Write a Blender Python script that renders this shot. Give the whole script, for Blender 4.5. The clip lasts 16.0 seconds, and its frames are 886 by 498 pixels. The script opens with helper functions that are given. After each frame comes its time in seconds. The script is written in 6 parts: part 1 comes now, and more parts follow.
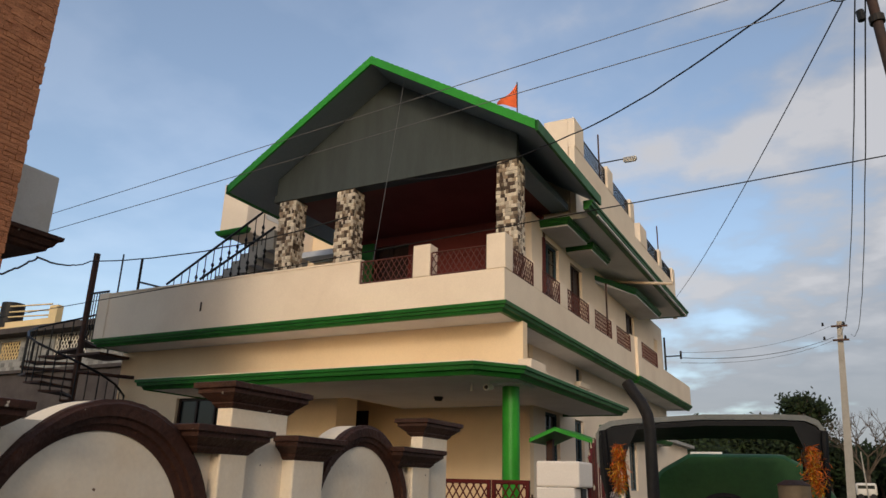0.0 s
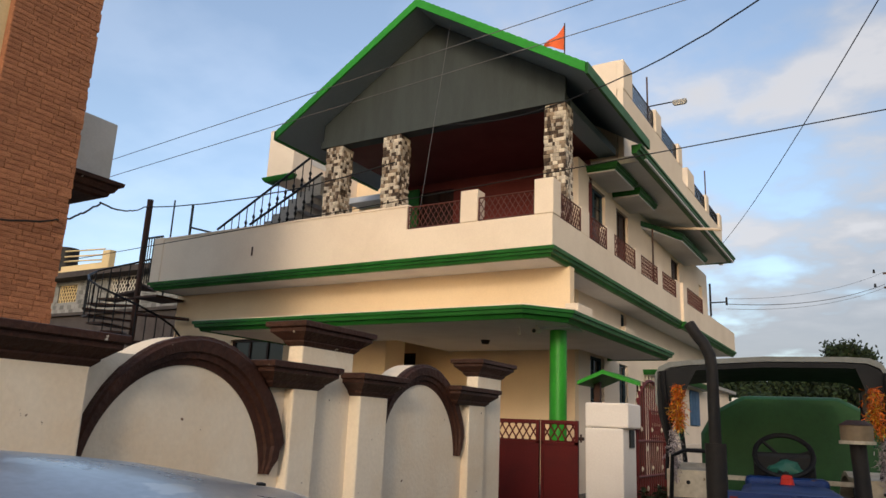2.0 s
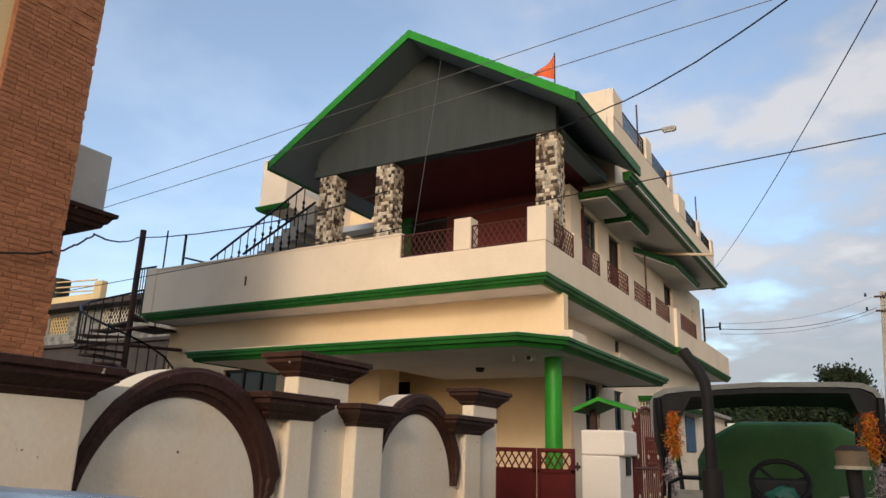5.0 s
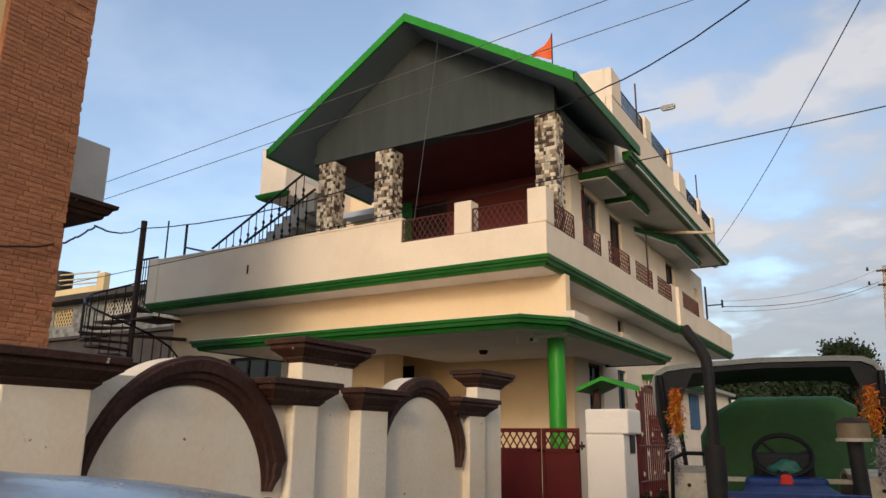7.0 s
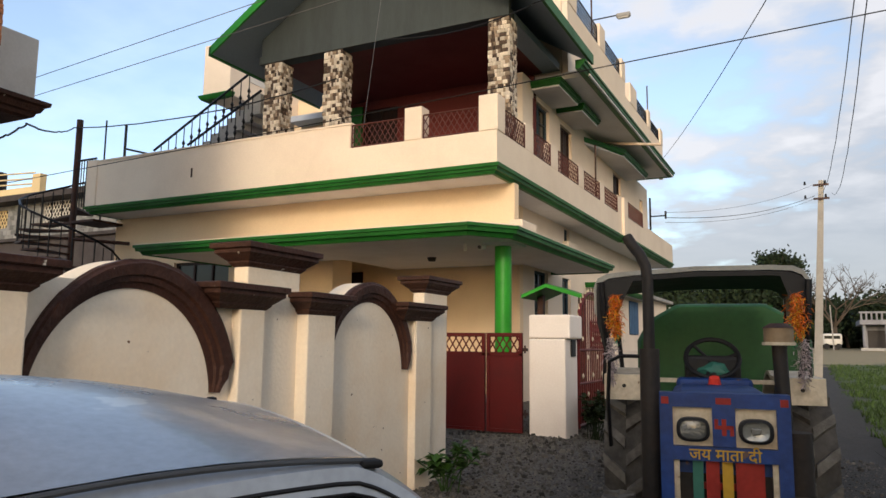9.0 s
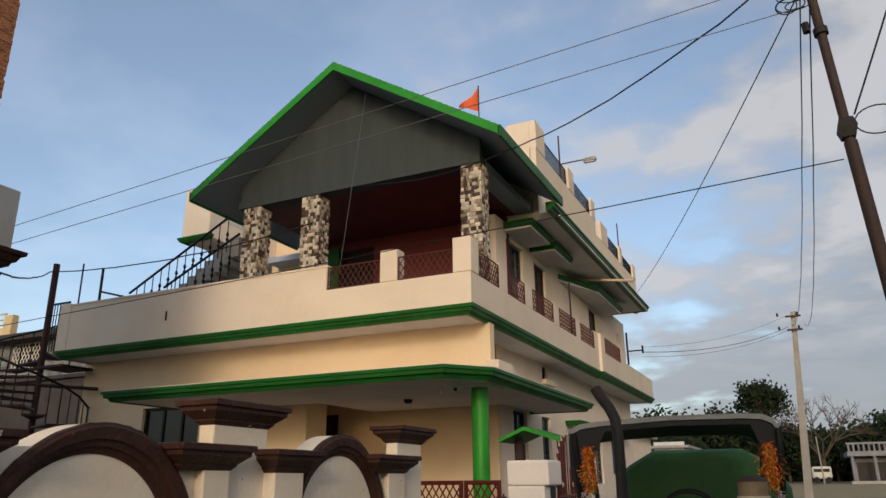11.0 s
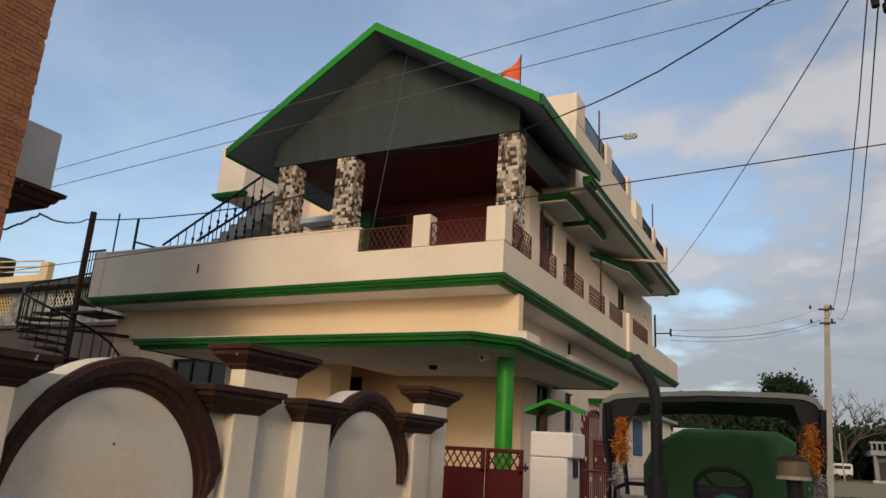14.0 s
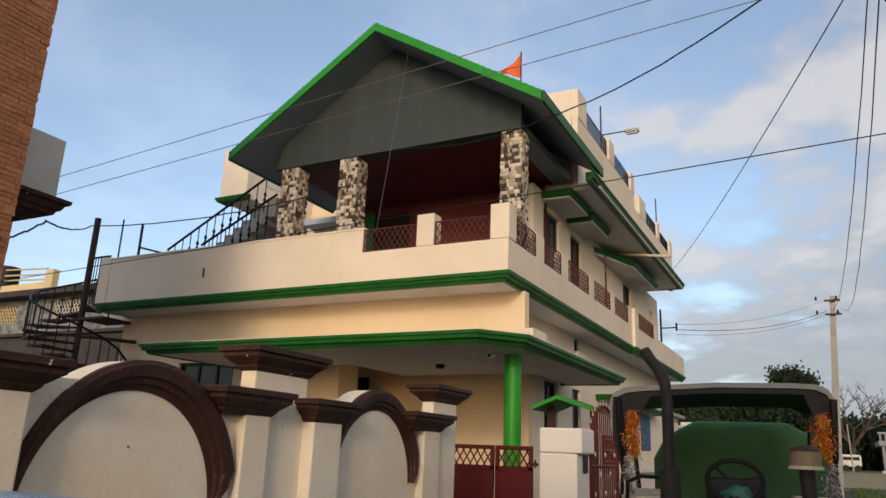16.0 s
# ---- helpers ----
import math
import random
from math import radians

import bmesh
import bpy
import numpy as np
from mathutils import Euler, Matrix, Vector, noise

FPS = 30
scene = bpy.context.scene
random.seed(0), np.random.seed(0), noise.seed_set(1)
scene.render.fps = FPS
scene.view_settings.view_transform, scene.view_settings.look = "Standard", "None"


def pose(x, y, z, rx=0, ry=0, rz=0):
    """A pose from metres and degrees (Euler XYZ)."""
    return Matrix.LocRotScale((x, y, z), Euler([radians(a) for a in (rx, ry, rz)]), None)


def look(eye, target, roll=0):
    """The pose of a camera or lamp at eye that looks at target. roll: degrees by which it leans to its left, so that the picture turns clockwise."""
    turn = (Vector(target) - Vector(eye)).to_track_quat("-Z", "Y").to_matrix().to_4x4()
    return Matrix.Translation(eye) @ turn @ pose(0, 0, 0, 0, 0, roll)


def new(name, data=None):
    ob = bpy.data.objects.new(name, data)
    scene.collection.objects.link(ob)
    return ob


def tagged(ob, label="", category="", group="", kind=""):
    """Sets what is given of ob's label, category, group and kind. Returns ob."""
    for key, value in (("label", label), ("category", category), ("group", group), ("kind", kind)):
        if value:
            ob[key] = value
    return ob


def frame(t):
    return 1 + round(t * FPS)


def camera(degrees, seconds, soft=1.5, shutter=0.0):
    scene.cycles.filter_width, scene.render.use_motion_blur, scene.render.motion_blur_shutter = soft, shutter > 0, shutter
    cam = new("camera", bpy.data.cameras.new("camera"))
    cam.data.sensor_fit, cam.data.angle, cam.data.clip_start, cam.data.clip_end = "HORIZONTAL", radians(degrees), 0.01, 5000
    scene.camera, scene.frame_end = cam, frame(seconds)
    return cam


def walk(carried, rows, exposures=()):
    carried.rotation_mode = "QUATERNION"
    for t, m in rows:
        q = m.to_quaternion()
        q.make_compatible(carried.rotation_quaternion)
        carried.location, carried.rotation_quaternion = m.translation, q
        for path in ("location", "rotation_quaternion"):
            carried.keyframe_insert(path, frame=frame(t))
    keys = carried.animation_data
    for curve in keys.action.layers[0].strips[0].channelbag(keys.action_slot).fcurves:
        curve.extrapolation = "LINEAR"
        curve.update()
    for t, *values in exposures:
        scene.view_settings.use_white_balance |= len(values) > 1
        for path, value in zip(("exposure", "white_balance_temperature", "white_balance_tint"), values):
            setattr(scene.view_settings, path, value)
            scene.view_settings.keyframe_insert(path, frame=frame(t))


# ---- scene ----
EXPOSURES = [(0.0, -0.62), (0.5, -0.64), (1.0, -0.38), (3.0, -0.32), (7.0, -0.34), (8.0, -0.24), (8.6, -0.06), (9.2, -0.06), (10.0, -0.36), (12.5, -0.70), (13.8, -0.70), (14.5, -0.46), (15.0, -0.40), (16.0, -0.42)]
cam = camera(62.51, 16.0)
PATH = [
    (0.0, (0.174, 0.176, 1.593), (-2.517, 5.210, 3.442), 1.63),
    (0.5, (0.074, 0.093, 1.562), (-2.970, 4.983, 3.243), 2.03),
    (1.0, (0.058, 0.028, 1.554), (-2.905, 5.033, 3.027), 0.86),
    (1.5, (0.013, 0.051, 1.555), (-3.018, 5.008, 3.053), 1.53),
    (2.0, (0.066, 0.023, 1.544), (-2.949, 5.014, 2.957), 2.45),
    (2.5, (0.038, -0.001, 1.541), (-3.008, 4.943, 3.052), 1.95),
    (3.0, (0.071, 0.002, 1.575), (-2.861, 4.925, 3.352), 1.86),
    (5.5, (0.075, -0.025, 1.543), (-2.884, 4.940, 3.154), 1.91),
    (6.0, (0.068, -0.030, 1.540), (-2.969, 4.880, 3.174), 2.17),
    (6.5, (0.069, -0.026, 1.531), (-3.011, 4.878, 3.099), 2.99),
    (7.0, (0.090, -0.021, 1.538), (-2.879, 4.970, 3.044), 0.51),
    (7.5, (0.140, -0.032, 1.522), (-2.810, 5.060, 2.691), -0.13),
    (8.0, (0.140, -0.028, 1.505), (-2.684, 5.182, 2.438), 0.23),
    (8.5, (0.114, -0.013, 1.506), (-2.644, 5.266, 2.228), 0.11),
    (9.0, (0.095, -0.003, 1.531), (-2.578, 5.314, 2.299), 0.61),
    (9.5, (0.110, -0.032, 1.632), (-2.637, 5.148, 2.904), -2.42),
    (10.0, (0.188, -0.063, 1.661), (-2.320, 5.107, 3.387), -2.33),
    (12.5, (0.207, 0.038, 1.587), (-2.193, 5.219, 3.431), 0.98),
    (13.0, (0.127, 0.077, 1.561), (-2.288, 5.307, 3.240), 0.99),
    (13.5, (0.090, 0.064, 1.574), (-2.480, 5.214, 3.271), 2.33),
    (14.0, (0.057, 0.047, 1.570), (-2.592, 5.181, 3.190), 3.39),
    (14.5, (0.006, 0.102, 1.564), (-2.579, 5.246, 3.254), 3.91),
    (15.0, (0.053, 0.048, 1.574), (-2.425, 5.224, 3.325), 5.13),
    (15.5, (0.059, 0.033, 1.563), (-2.643, 5.072, 3.380), 4.64),
    (16.0, (0.034, 0.026, 1.554), (-2.638, 5.150, 3.168), 2.25),
]
walk(cam, [(t, look(eye, target, roll)) for t, eye, target, roll in PATH], EXPOSURES)

# ---- world and light ----
SUN_EL, SUN_AZ = radians(16), radians(160)
world = bpy.data.worlds.new("world")
scene.world = world
world.use_nodes = True
wn, wl = world.node_tree.nodes, world.node_tree.links
wn.clear()
w_out, w_bg = wn.new("ShaderNodeOutputWorld"), wn.new("ShaderNodeBackground")
w_sky, w_tc = wn.new("ShaderNodeTexSky"), wn.new("ShaderNodeTexCoord")
w_sky.sky_type, w_sky.sun_disc = "NISHITA", False
w_sky.sun_elevation, w_sky.sun_rotation = SUN_EL, SUN_AZ
w_sky.altitude, w_sky.air_density, w_sky.dust_density, w_sky.ozone_density = 300, 1.0, 2.2, 1.4
SKY = 0.255


def w_math(op, a, b=0.0):
    n = wn.new("ShaderNodeMath")
    n.operation, n.use_clamp = op, op == "MULTIPLY_ADD"
    for k, v in enumerate((a, b)):
        if isinstance(v, (int, float)):
            n.inputs[k].default_value = v
        else:
            wl.new(v, n.inputs[k])
    return n.outputs[0]


w_map, w_sep = wn.new("ShaderNodeMapping"), wn.new("ShaderNodeSeparateXYZ")
wl.new(w_tc.outputs["Generated"], w_sep.inputs[0])
# clouds lie on a flat layer: the direction divided by its height
w_h = w_math("MAXIMUM", w_math("ADD", w_sep.outputs[2], 0.18), 0.03)
w_comb = wn.new("ShaderNodeCombineXYZ")
wl.new(w_math("DIVIDE", w_sep.outputs[0], w_h), w_comb.inputs[0])
wl.new(w_math("DIVIDE", w_sep.outputs[1], w_h), w_comb.inputs[1])
wl.new(w_comb.outputs[0], w_map.inputs["Vector"])
w_map.inputs["Location"].default_value = (1.7, 0.4, 0.0)
w_map.inputs["Scale"].default_value = (1.0, 1.0, 1.0)
w_n1, w_n2 = wn.new("ShaderNodeTexNoise"), wn.new("ShaderNodeTexNoise")
for n, s, d in ((w_n1, 2.9, 9), (w_n2, 0.55, 3)):
    n.inputs["Scale"].default_value, n.inputs["Detail"].default_value = s, d
    n.inputs["Roughness"].default_value = 0.52
    wl.new(w_map.outputs[0], n.inputs["Vector"])
w_side = w_math("MULTIPLY", w_math("ADD", w_sep.outputs[0], w_math("MULTIPLY", w_sep.outputs[1], 0.5)), 0.85)  # thicker to the east
w_sum = w_math("ADD", w_math("ADD", w_math("MULTIPLY", w_n1.outputs[0], 1.75), w_math("MULTIPLY", w_n2.outputs[0], 0.45)), w_side)
# a low bank lies over the eastern horizon
w_sum = w_math("ADD", w_sum, w_math("MULTIPLY", w_math("MAXIMUM", w_math("SUBTRACT", 0.32, w_sep.outputs[2]), 0.0), w_math("MULTIPLY", w_math("MAXIMUM", w_math("ADD", w_side, 0.05), 0.0), 2.4)))
# the bank of cloud thins out with height
w_sum = w_math("SUBTRACT", w_sum, w_math("MINIMUM", w_math("MULTIPLY", w_math("MAXIMUM", w_math("SUBTRACT", w_sep.outputs[2], 0.22), 0.0), 0.35), 0.22))
w_ramp = wn.new("ShaderNodeMapRange")
w_ramp.interpolation_type = "SMOOTHSTEP"
w_ramp.inputs["From Min"].default_value, w_ramp.inputs["From Max"].default_value = 1.14, 1.62
w_ramp.inputs["To Min"].default_value, w_ramp.inputs["To Max"].default_value = 0.24, 0.92
wl.new(w_sum, w_ramp.inputs["Value"])
w_shade = wn.new("ShaderNodeMix")
w_shade.data_type = "RGBA"
w_shade.inputs["A"].default_value = (1.98, 2.08, 2.32, 1)
w_shade.inputs["B"].default_value = (3.55, 3.5, 3.6, 1)
w_n3 = wn.new("ShaderNodeMapRange")
w_n3.inputs["From Min"].default_value, w_n3.inputs["From Max"].default_value = 0.42, 0.60
wl.new(w_n1.outputs[0], w_n3.inputs["Value"])
w_low = wn.new("ShaderNodeMapRange")
w_low.inputs["From Min"].default_value, w_low.inputs["From Max"].default_value = 0.12, 0.24
w_low.inputs["To Min"].default_value = 0.12
wl.new(w_sep.outputs[2], w_low.inputs["Value"])
wl.new(w_math("MULTIPLY", w_n3.outputs[0], w_low.outputs[0]), w_shade.inputs["Factor"])
w_mix = wn.new("ShaderNodeMix")
w_mix.data_type = "RGBA"
wl.new(w_ramp.outputs[0], w_mix.inputs["Factor"])
w_tint = wn.new("ShaderNodeMix")
w_tint.data_type, w_tint.blend_type = "RGBA", "MULTIPLY"
w_tint.inputs["Factor"].default_value = 1.0
w_tint.inputs["B"].default_value = SKY_TINT = (1.38, 1.34, 1.32, 1)
wl.new(w_sky.outputs[0], w_tint.inputs["A"])
wl.new(w_tint.outputs["Result"], w_mix.inputs["A"])
wl.new(w_shade.outputs["Result"], w_mix.inputs["B"])
wl.new(w_mix.outputs["Result"], w_bg.inputs["Color"])
w_bg.inputs["Strength"].default_value = SKY
wl.new(w_bg.outputs[0], w_out.inputs[0])

sun_lamp = bpy.data.lights.new("sun", "SUN")
sun_lamp.energy, sun_lamp.angle, sun_lamp.color = 1.3, radians(9), (1.0, 0.85, 0.66)
sun = new("sun", sun_lamp)
# the sun stands low behind the viewer
sun.matrix_world = look((math.sin(SUN_AZ) * math.cos(SUN_EL) * 50, math.cos(SUN_AZ) * math.cos(SUN_EL) * 50, math.sin(SUN_EL) * 50), (0, 0, 0))


# ---- materials ----
def mat(name, colour, rough=0.8, vary=0.12, grain=30.0, stains=1.2, bump=0.15, metal=0.0, tone=None, piece=0.0, spec=0.25, stretch=(1, 1, 1), coat=0.0, chips=None):
    """A surface with fine grain, broad stains (towards tone) and relief; piece: how far single pieces differ."""
    m = bpy.data.materials.new(name)
    m.use_nodes = True
    n, l = m.node_tree.nodes, m.node_tree.links
    b = n["Principled BSDF"]
    b.inputs["Roughness"].default_value, b.inputs["Metallic"].default_value = rough, metal
    b.inputs["Specular IOR Level"].default_value, b.inputs["Coat Weight"].default_value = spec, coat
    tc, mp = n.new("ShaderNodeTexCoord"), n.new("ShaderNodeMapping")
    mp.inputs["Scale"].default_value = stretch
    l.new(tc.outputs["Object"], mp.inputs["Vector"])
    fine, broad = n.new("ShaderNodeTexNoise"), n.new("ShaderNodeTexNoise")
    fine.inputs["Scale"].default_value, fine.inputs["Detail"].default_value = grain, 5
    broad.inputs["Scale"].default_value, broad.inputs["Detail"].default_value = stains, 6
    broad.inputs["Roughness"].default_value = 0.62
    for t in (fine, broad):
        l.new(mp.outputs[0], t.inputs["Vector"])
    dark = tone or tuple(c * (1 - 2.2 * vary) for c in colour)
    mix, mix2 = n.new("ShaderNodeMix"), n.new("ShaderNodeMix")
    mix.data_type = mix2.data_type = "RGBA"
    rng = n.new("ShaderNodeMapRange")
    rng.inputs["From Min"].default_value, rng.inputs["From Max"].default_value = 0.42, 0.78
    l.new(broad.outputs[0], rng.inputs["Value"])
    l.new(rng.outputs[0], mix.inputs["Factor"])
    mix.inputs["A"].default_value, mix.inputs["B"].default_value = (*colour, 1), (*dark, 1)
    mix2.blend_type = "MULTIPLY"
    mix2.inputs["Factor"].default_value = min(1.0, vary * 3)
    l.new(mix.outputs["Result"], mix2.inputs["A"])
    g = n.new("ShaderNodeMapRange")
    g.inputs["From Min"].default_value, g.inputs["From Max"].default_value = 0.3, 0.7
    g.inputs["To Min"].default_value, g.inputs["To Max"].default_value = 0.7, 1.12
    l.new(fine.outputs[0], g.inputs["Value"])
    l.new(g.outputs[0], mix2.inputs["B"])
    last = mix2.outputs["Result"]
    if piece:
        info, pr, mix3 = n.new("ShaderNodeObjectInfo"), n.new("ShaderNodeMapRange"), n.new("ShaderNodeMix")
        geo, add, fr = n.new("ShaderNodeNewGeometry"), n.new("ShaderNodeMath"), n.new("ShaderNodeMath")
        l.new(info.outputs["Random"], add.inputs[0])
        l.new(geo.outputs["Random Per Island"], add.inputs[1])
        fr.operation = "FRACT"
        l.new(add.outputs[0], fr.inputs[0])
        pr.inputs["To Min"].default_value, pr.inputs["To Max"].default_value = 1 - piece, 1 + piece * 0.6
        l.new(fr.outputs[0], pr.inputs["Value"])
        mix3.data_type, mix3.blend_type = "RGBA", "MULTIPLY"
        mix3.inputs["Factor"].default_value = 1.0
        l.new(last, mix3.inputs["A"])
        l.new(pr.outputs[0], mix3.inputs["B"])
        last = mix3.outputs["Result"]
    if chips:
        spot, cut, mix4 = n.new("ShaderNodeTexNoise"), n.new("ShaderNodeMapRange"), n.new("ShaderNodeMix")
        spot.inputs["Scale"].default_value, spot.inputs["Detail"].default_value = chips[1], 4
        l.new(tc.outputs["Object"], spot.inputs["Vector"])
        cut.inputs["From Min"].default_value, cut.inputs["From Max"].default_value = chips[2], chips[2] + 0.025
        l.new(spot.outputs[0], cut.inputs["Value"])
        mix4.data_type = "RGBA"
        l.new(cut.outputs[0], mix4.inputs["Factor"])
        l.new(last, mix4.inputs["A"])
        mix4.inputs["B"].default_value = (*chips[0], 1)
        last = mix4.outputs["Result"]
    l.new(last, b.inputs["Base Color"])
    rr = n.new("ShaderNodeMapRange")
    rr.inputs["To Min"].default_value, rr.inputs["To Max"].default_value = max(0.03, rough - 0.12), min(1, rough + 0.1)
    l.new(broad.outputs[0], rr.inputs["Value"])
    l.new(rr.outputs[0], b.inputs["Roughness"])
    if bump:
        bp, s = n.new("ShaderNodeBump"), n.new("ShaderNodeMath")
        bp.inputs["Strength"].default_value, bp.inputs["Distance"].default_value = bump, 0.02
        s.operation = "ADD"
        l.new(fine.outputs[0], s.inputs[0])
        l.new(broad.outputs[0], s.inputs[1])
        l.new(s.outputs[0], bp.inputs["Height"])
        l.new(bp.outputs[0], b.inputs["Normal"])
    return m


CREAM = mat("cream_paint", (0.80, 0.62, 0.41), 0.85, 0.05, 40, 0.5, 0.1, tone=(0.70, 0.53, 0.34))
CREAM_PALE = mat("pale_cream_paint", (0.77, 0.65, 0.515), 0.85, 0.05, 40, 0.6, 0.08, tone=(0.67, 0.55, 0.43))
PILLAR_PAINT = mat("pinkish_white_paint", (0.84, 0.76, 0.68), 0.85, 0.05, 40, 1.0, 0.1, tone=(0.74, 0.64, 0.55))
SOFFIT = mat("soffit_paint", (0.66, 0.66, 0.67), 0.9, 0.07, 30, 0.8, 0.1, tone=(0.54, 0.53, 0.53))
GREEN = mat("green_paint", (0.013, 0.112, 0.015), 0.5, 0.14, 25, 1.5, 0.1, tone=(0.008, 0.064, 0.009))
GREEN_BRIGHT = mat("bright_green_paint", (0.028, 0.27, 0.022), 0.42, 0.1, 30, 2, 0.08, tone=(0.02, 0.19, 0.016))
GREY_PANEL = mat("grey_board", (0.048, 0.058, 0.057), 0.75, 0.09, 12, 1.0, 0.06, spec=0.25, tone=(0.036, 0.043, 0.043), stretch=(3, 3, 0.5))
ROOF_UNDER = mat("grey_roof_lining", (0.18, 0.22, 0.245), 0.6, 0.08, 20, 0.7, 0.08, tone=(0.16, 0.2, 0.22))
MAROON = mat("maroon_paint", (0.095, 0.014, 0.012), 0.6, 0.1, 25, 1, 0.08)
PINKISH = mat("faded_maroon_plaster", (0.13, 0.027, 0.024), 0.8, 0.08, 25, 1, 0.08)
BROWN = mat("brown_moulding_paint", (0.062, 0.025, 0.016), 0.6, 0.25, 30, 3.5, 0.5, spec=0.25, tone=(0.026, 0.011, 0.008), chips=((0.55, 0.5, 0.42), 13, 0.715))
WALL_CREAM = mat("weathered_cream_paint", (0.86, 0.75, 0.60), 0.85, 0.05, 35, 1.3, 0.25, tone=(0.78, 0.61, 0.42), chips=((0.20, 0.12, 0.07), 16, 0.725))
RUST = mat("rusty_dark_iron", (0.055, 0.032, 0.026), 0.6, 0.2, 40, 6, 0.2, metal=0.4, tone=(0.09, 0.035, 0.02))
IRON_RED = mat("maroon_iron", (0.105, 0.009, 0.008), 0.5, 0.1, 40, 3, 0.1, tone=(0.08, 0.009, 0.008))
IRON_BROWN = mat("brown_grille_iron", (0.10, 0.035, 0.028), 0.5, 0.1, 40, 4, 0.1)
BLACK_IRON = mat("black_iron", (0.012, 0.012, 0.014), 0.45, 0.1, 40, 4, 0.1, metal=0.3)
CONCRETE = mat("concrete", (0.36, 0.35, 0.33), 0.9, 0.15, 30, 2, 0.3)
STONE_LIGHT = mat("cream_stone", (0.64, 0.56, 0.45), 0.55, 0.12, 60, 8, 0.3, piece=0.35)
STONE_MID = mat("tan_stone", (0.33, 0.25, 0.175), 0.55, 0.15, 60, 8, 0.3, piece=0.4)
STONE_DARK = mat("brown_stone", (0.085, 0.056, 0.038), 0.55, 0.15, 60, 8, 0.3, piece=0.45)
STONE_GROUT = mat("mosaic_grout", (0.16, 0.12, 0.09), 0.9, 0.15, 60, 6, 0.3)
DARK_GLASS = mat("dark_window_glass", (0.012, 0.016, 0.018), 0.14, 0.1, 5, 1, 0.0, spec=0.3)
# near-black: the gloom of unlit rooms and porch is put into this colour
UNLIT_DARK = mat("unlit_space_dark", (0.05, 0.045, 0.042), 0.9, 0.1, 5, 1, 0.0)
WOOD_DARK = mat("dark_door_wood", (0.03, 0.015, 0.011), 0.5, 0.2, 20, 2, 0.2, stretch=(1, 1, 0.15))
BLUE_FRAME = mat("blue_grey_frame_paint", (0.025, 0.055, 0.075), 0.5, 0.1, 20, 2, 0.1)
SHUTTER_BLUE = mat("faded_blue_shutter_paint", (0.045, 0.11, 0.21), 0.6, 0.15, 20, 3, 0.1)
GRAVEL = mat("grey_gravel", (0.135, 0.12, 0.10), 0.92, 0.2, 40, 5, 0.4, piece=0.75)
BARE_WIRE = mat("dull_bare_wire", (0.16, 0.16, 0.165), 0.5, 0.05, 20, 2, 0.0, metal=0.5)
WIRE = mat("black_cable", (0.01, 0.01, 0.011), 0.6, 0.05, 20, 2, 0.0)
BLUE_PAINT = mat("worn_blue_paint", (0.007, 0.038, 0.17), 0.5, 0.22, 25, 4, 0.15, spec=0.3, tone=(0.008, 0.022, 0.08), chips=((0.10, 0.06, 0.05), 14, 0.68))
RED_PAINT = mat("faded_red_paint", (0.26, 0.018, 0.012), 0.55, 0.15, 25, 5, 0.1)
YELLOW_PAINT = mat("yellow_paint", (0.46, 0.27, 0.025), 0.5, 0.1, 30, 5, 0.1)
TEAL_PAINT = mat("teal_paint", (0.03, 0.13, 0.095), 0.5, 0.1, 30, 5, 0.1)
IVORY = mat("ivory_metal_paint", (0.58, 0.50, 0.37), 0.5, 0.16, 30, 6, 0.1, tone=(0.30, 0.23, 0.15), chips=((0.12, 0.06, 0.03), 12, 0.7))
TANK_GREEN = mat("green_tank_paint", (0.014, 0.085, 0.018), 0.5, 0.14, 20, 1.8, 0.15, spec=0.3, tone=(0.008, 0.045, 0.012))
TREAD = mat("dusty_tread", (0.15, 0.138, 0.118), 0.95, 0.25, 25, 6, 0.5, spec=0.15, tone=(0.05, 0.045, 0.04))
RUBBER = mat("dusty_rubber", (0.085, 0.078, 0.068), 0.9, 0.2, 25, 4, 0.3, spec=0.15, tone=(0.024, 0.022, 0.02))
CANVAS = mat("grey_green_canvas", (0.26, 0.26, 0.235), 0.85, 0.12, 40, 3, 0.2)
BLACK_PAINT = mat("sooty_black_metal", (0.018, 0.016, 0.015), 0.62, 0.2, 30, 5, 0.2, spec=0.25, tone=(0.035, 0.026, 0.02))
CHROME = mat("headlamp_reflector", (0.26, 0.27, 0.26), 0.2, 0.15, 30, 9, 0.3, metal=0.3, coat=0.6)
LAMP_GLASS = mat("grey_lamp_glass", (0.11, 0.115, 0.11), 0.08, 0.1, 60, 20, 0.3, spec=0.8, coat=0.6)
SILVER = mat("silver_car_paint", (0.41, 0.44, 0.475), 0.3, 0.12, 60, 2.6, 0.03, metal=0.5, coat=0.2, tone=(0.31, 0.33, 0.355), chips=((0.55, 0.55, 0.54), 5, 0.72))
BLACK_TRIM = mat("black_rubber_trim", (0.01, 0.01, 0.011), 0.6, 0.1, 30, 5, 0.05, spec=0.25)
GREY_TRIM = mat("grey_rubber_trim", (0.06, 0.064, 0.07), 0.6, 0.1, 30, 5, 0.05)
ORANGE_TINSEL = mat("orange_tinsel", (0.75, 0.16, 0.015), 0.3, 0.2, 60, 20, 0.1, piece=0.6)
YELLOW_TINSEL = mat("yellow_tinsel", (0.8, 0.42, 0.03), 0.3, 0.2, 60, 20, 0.1, piece=0.6)
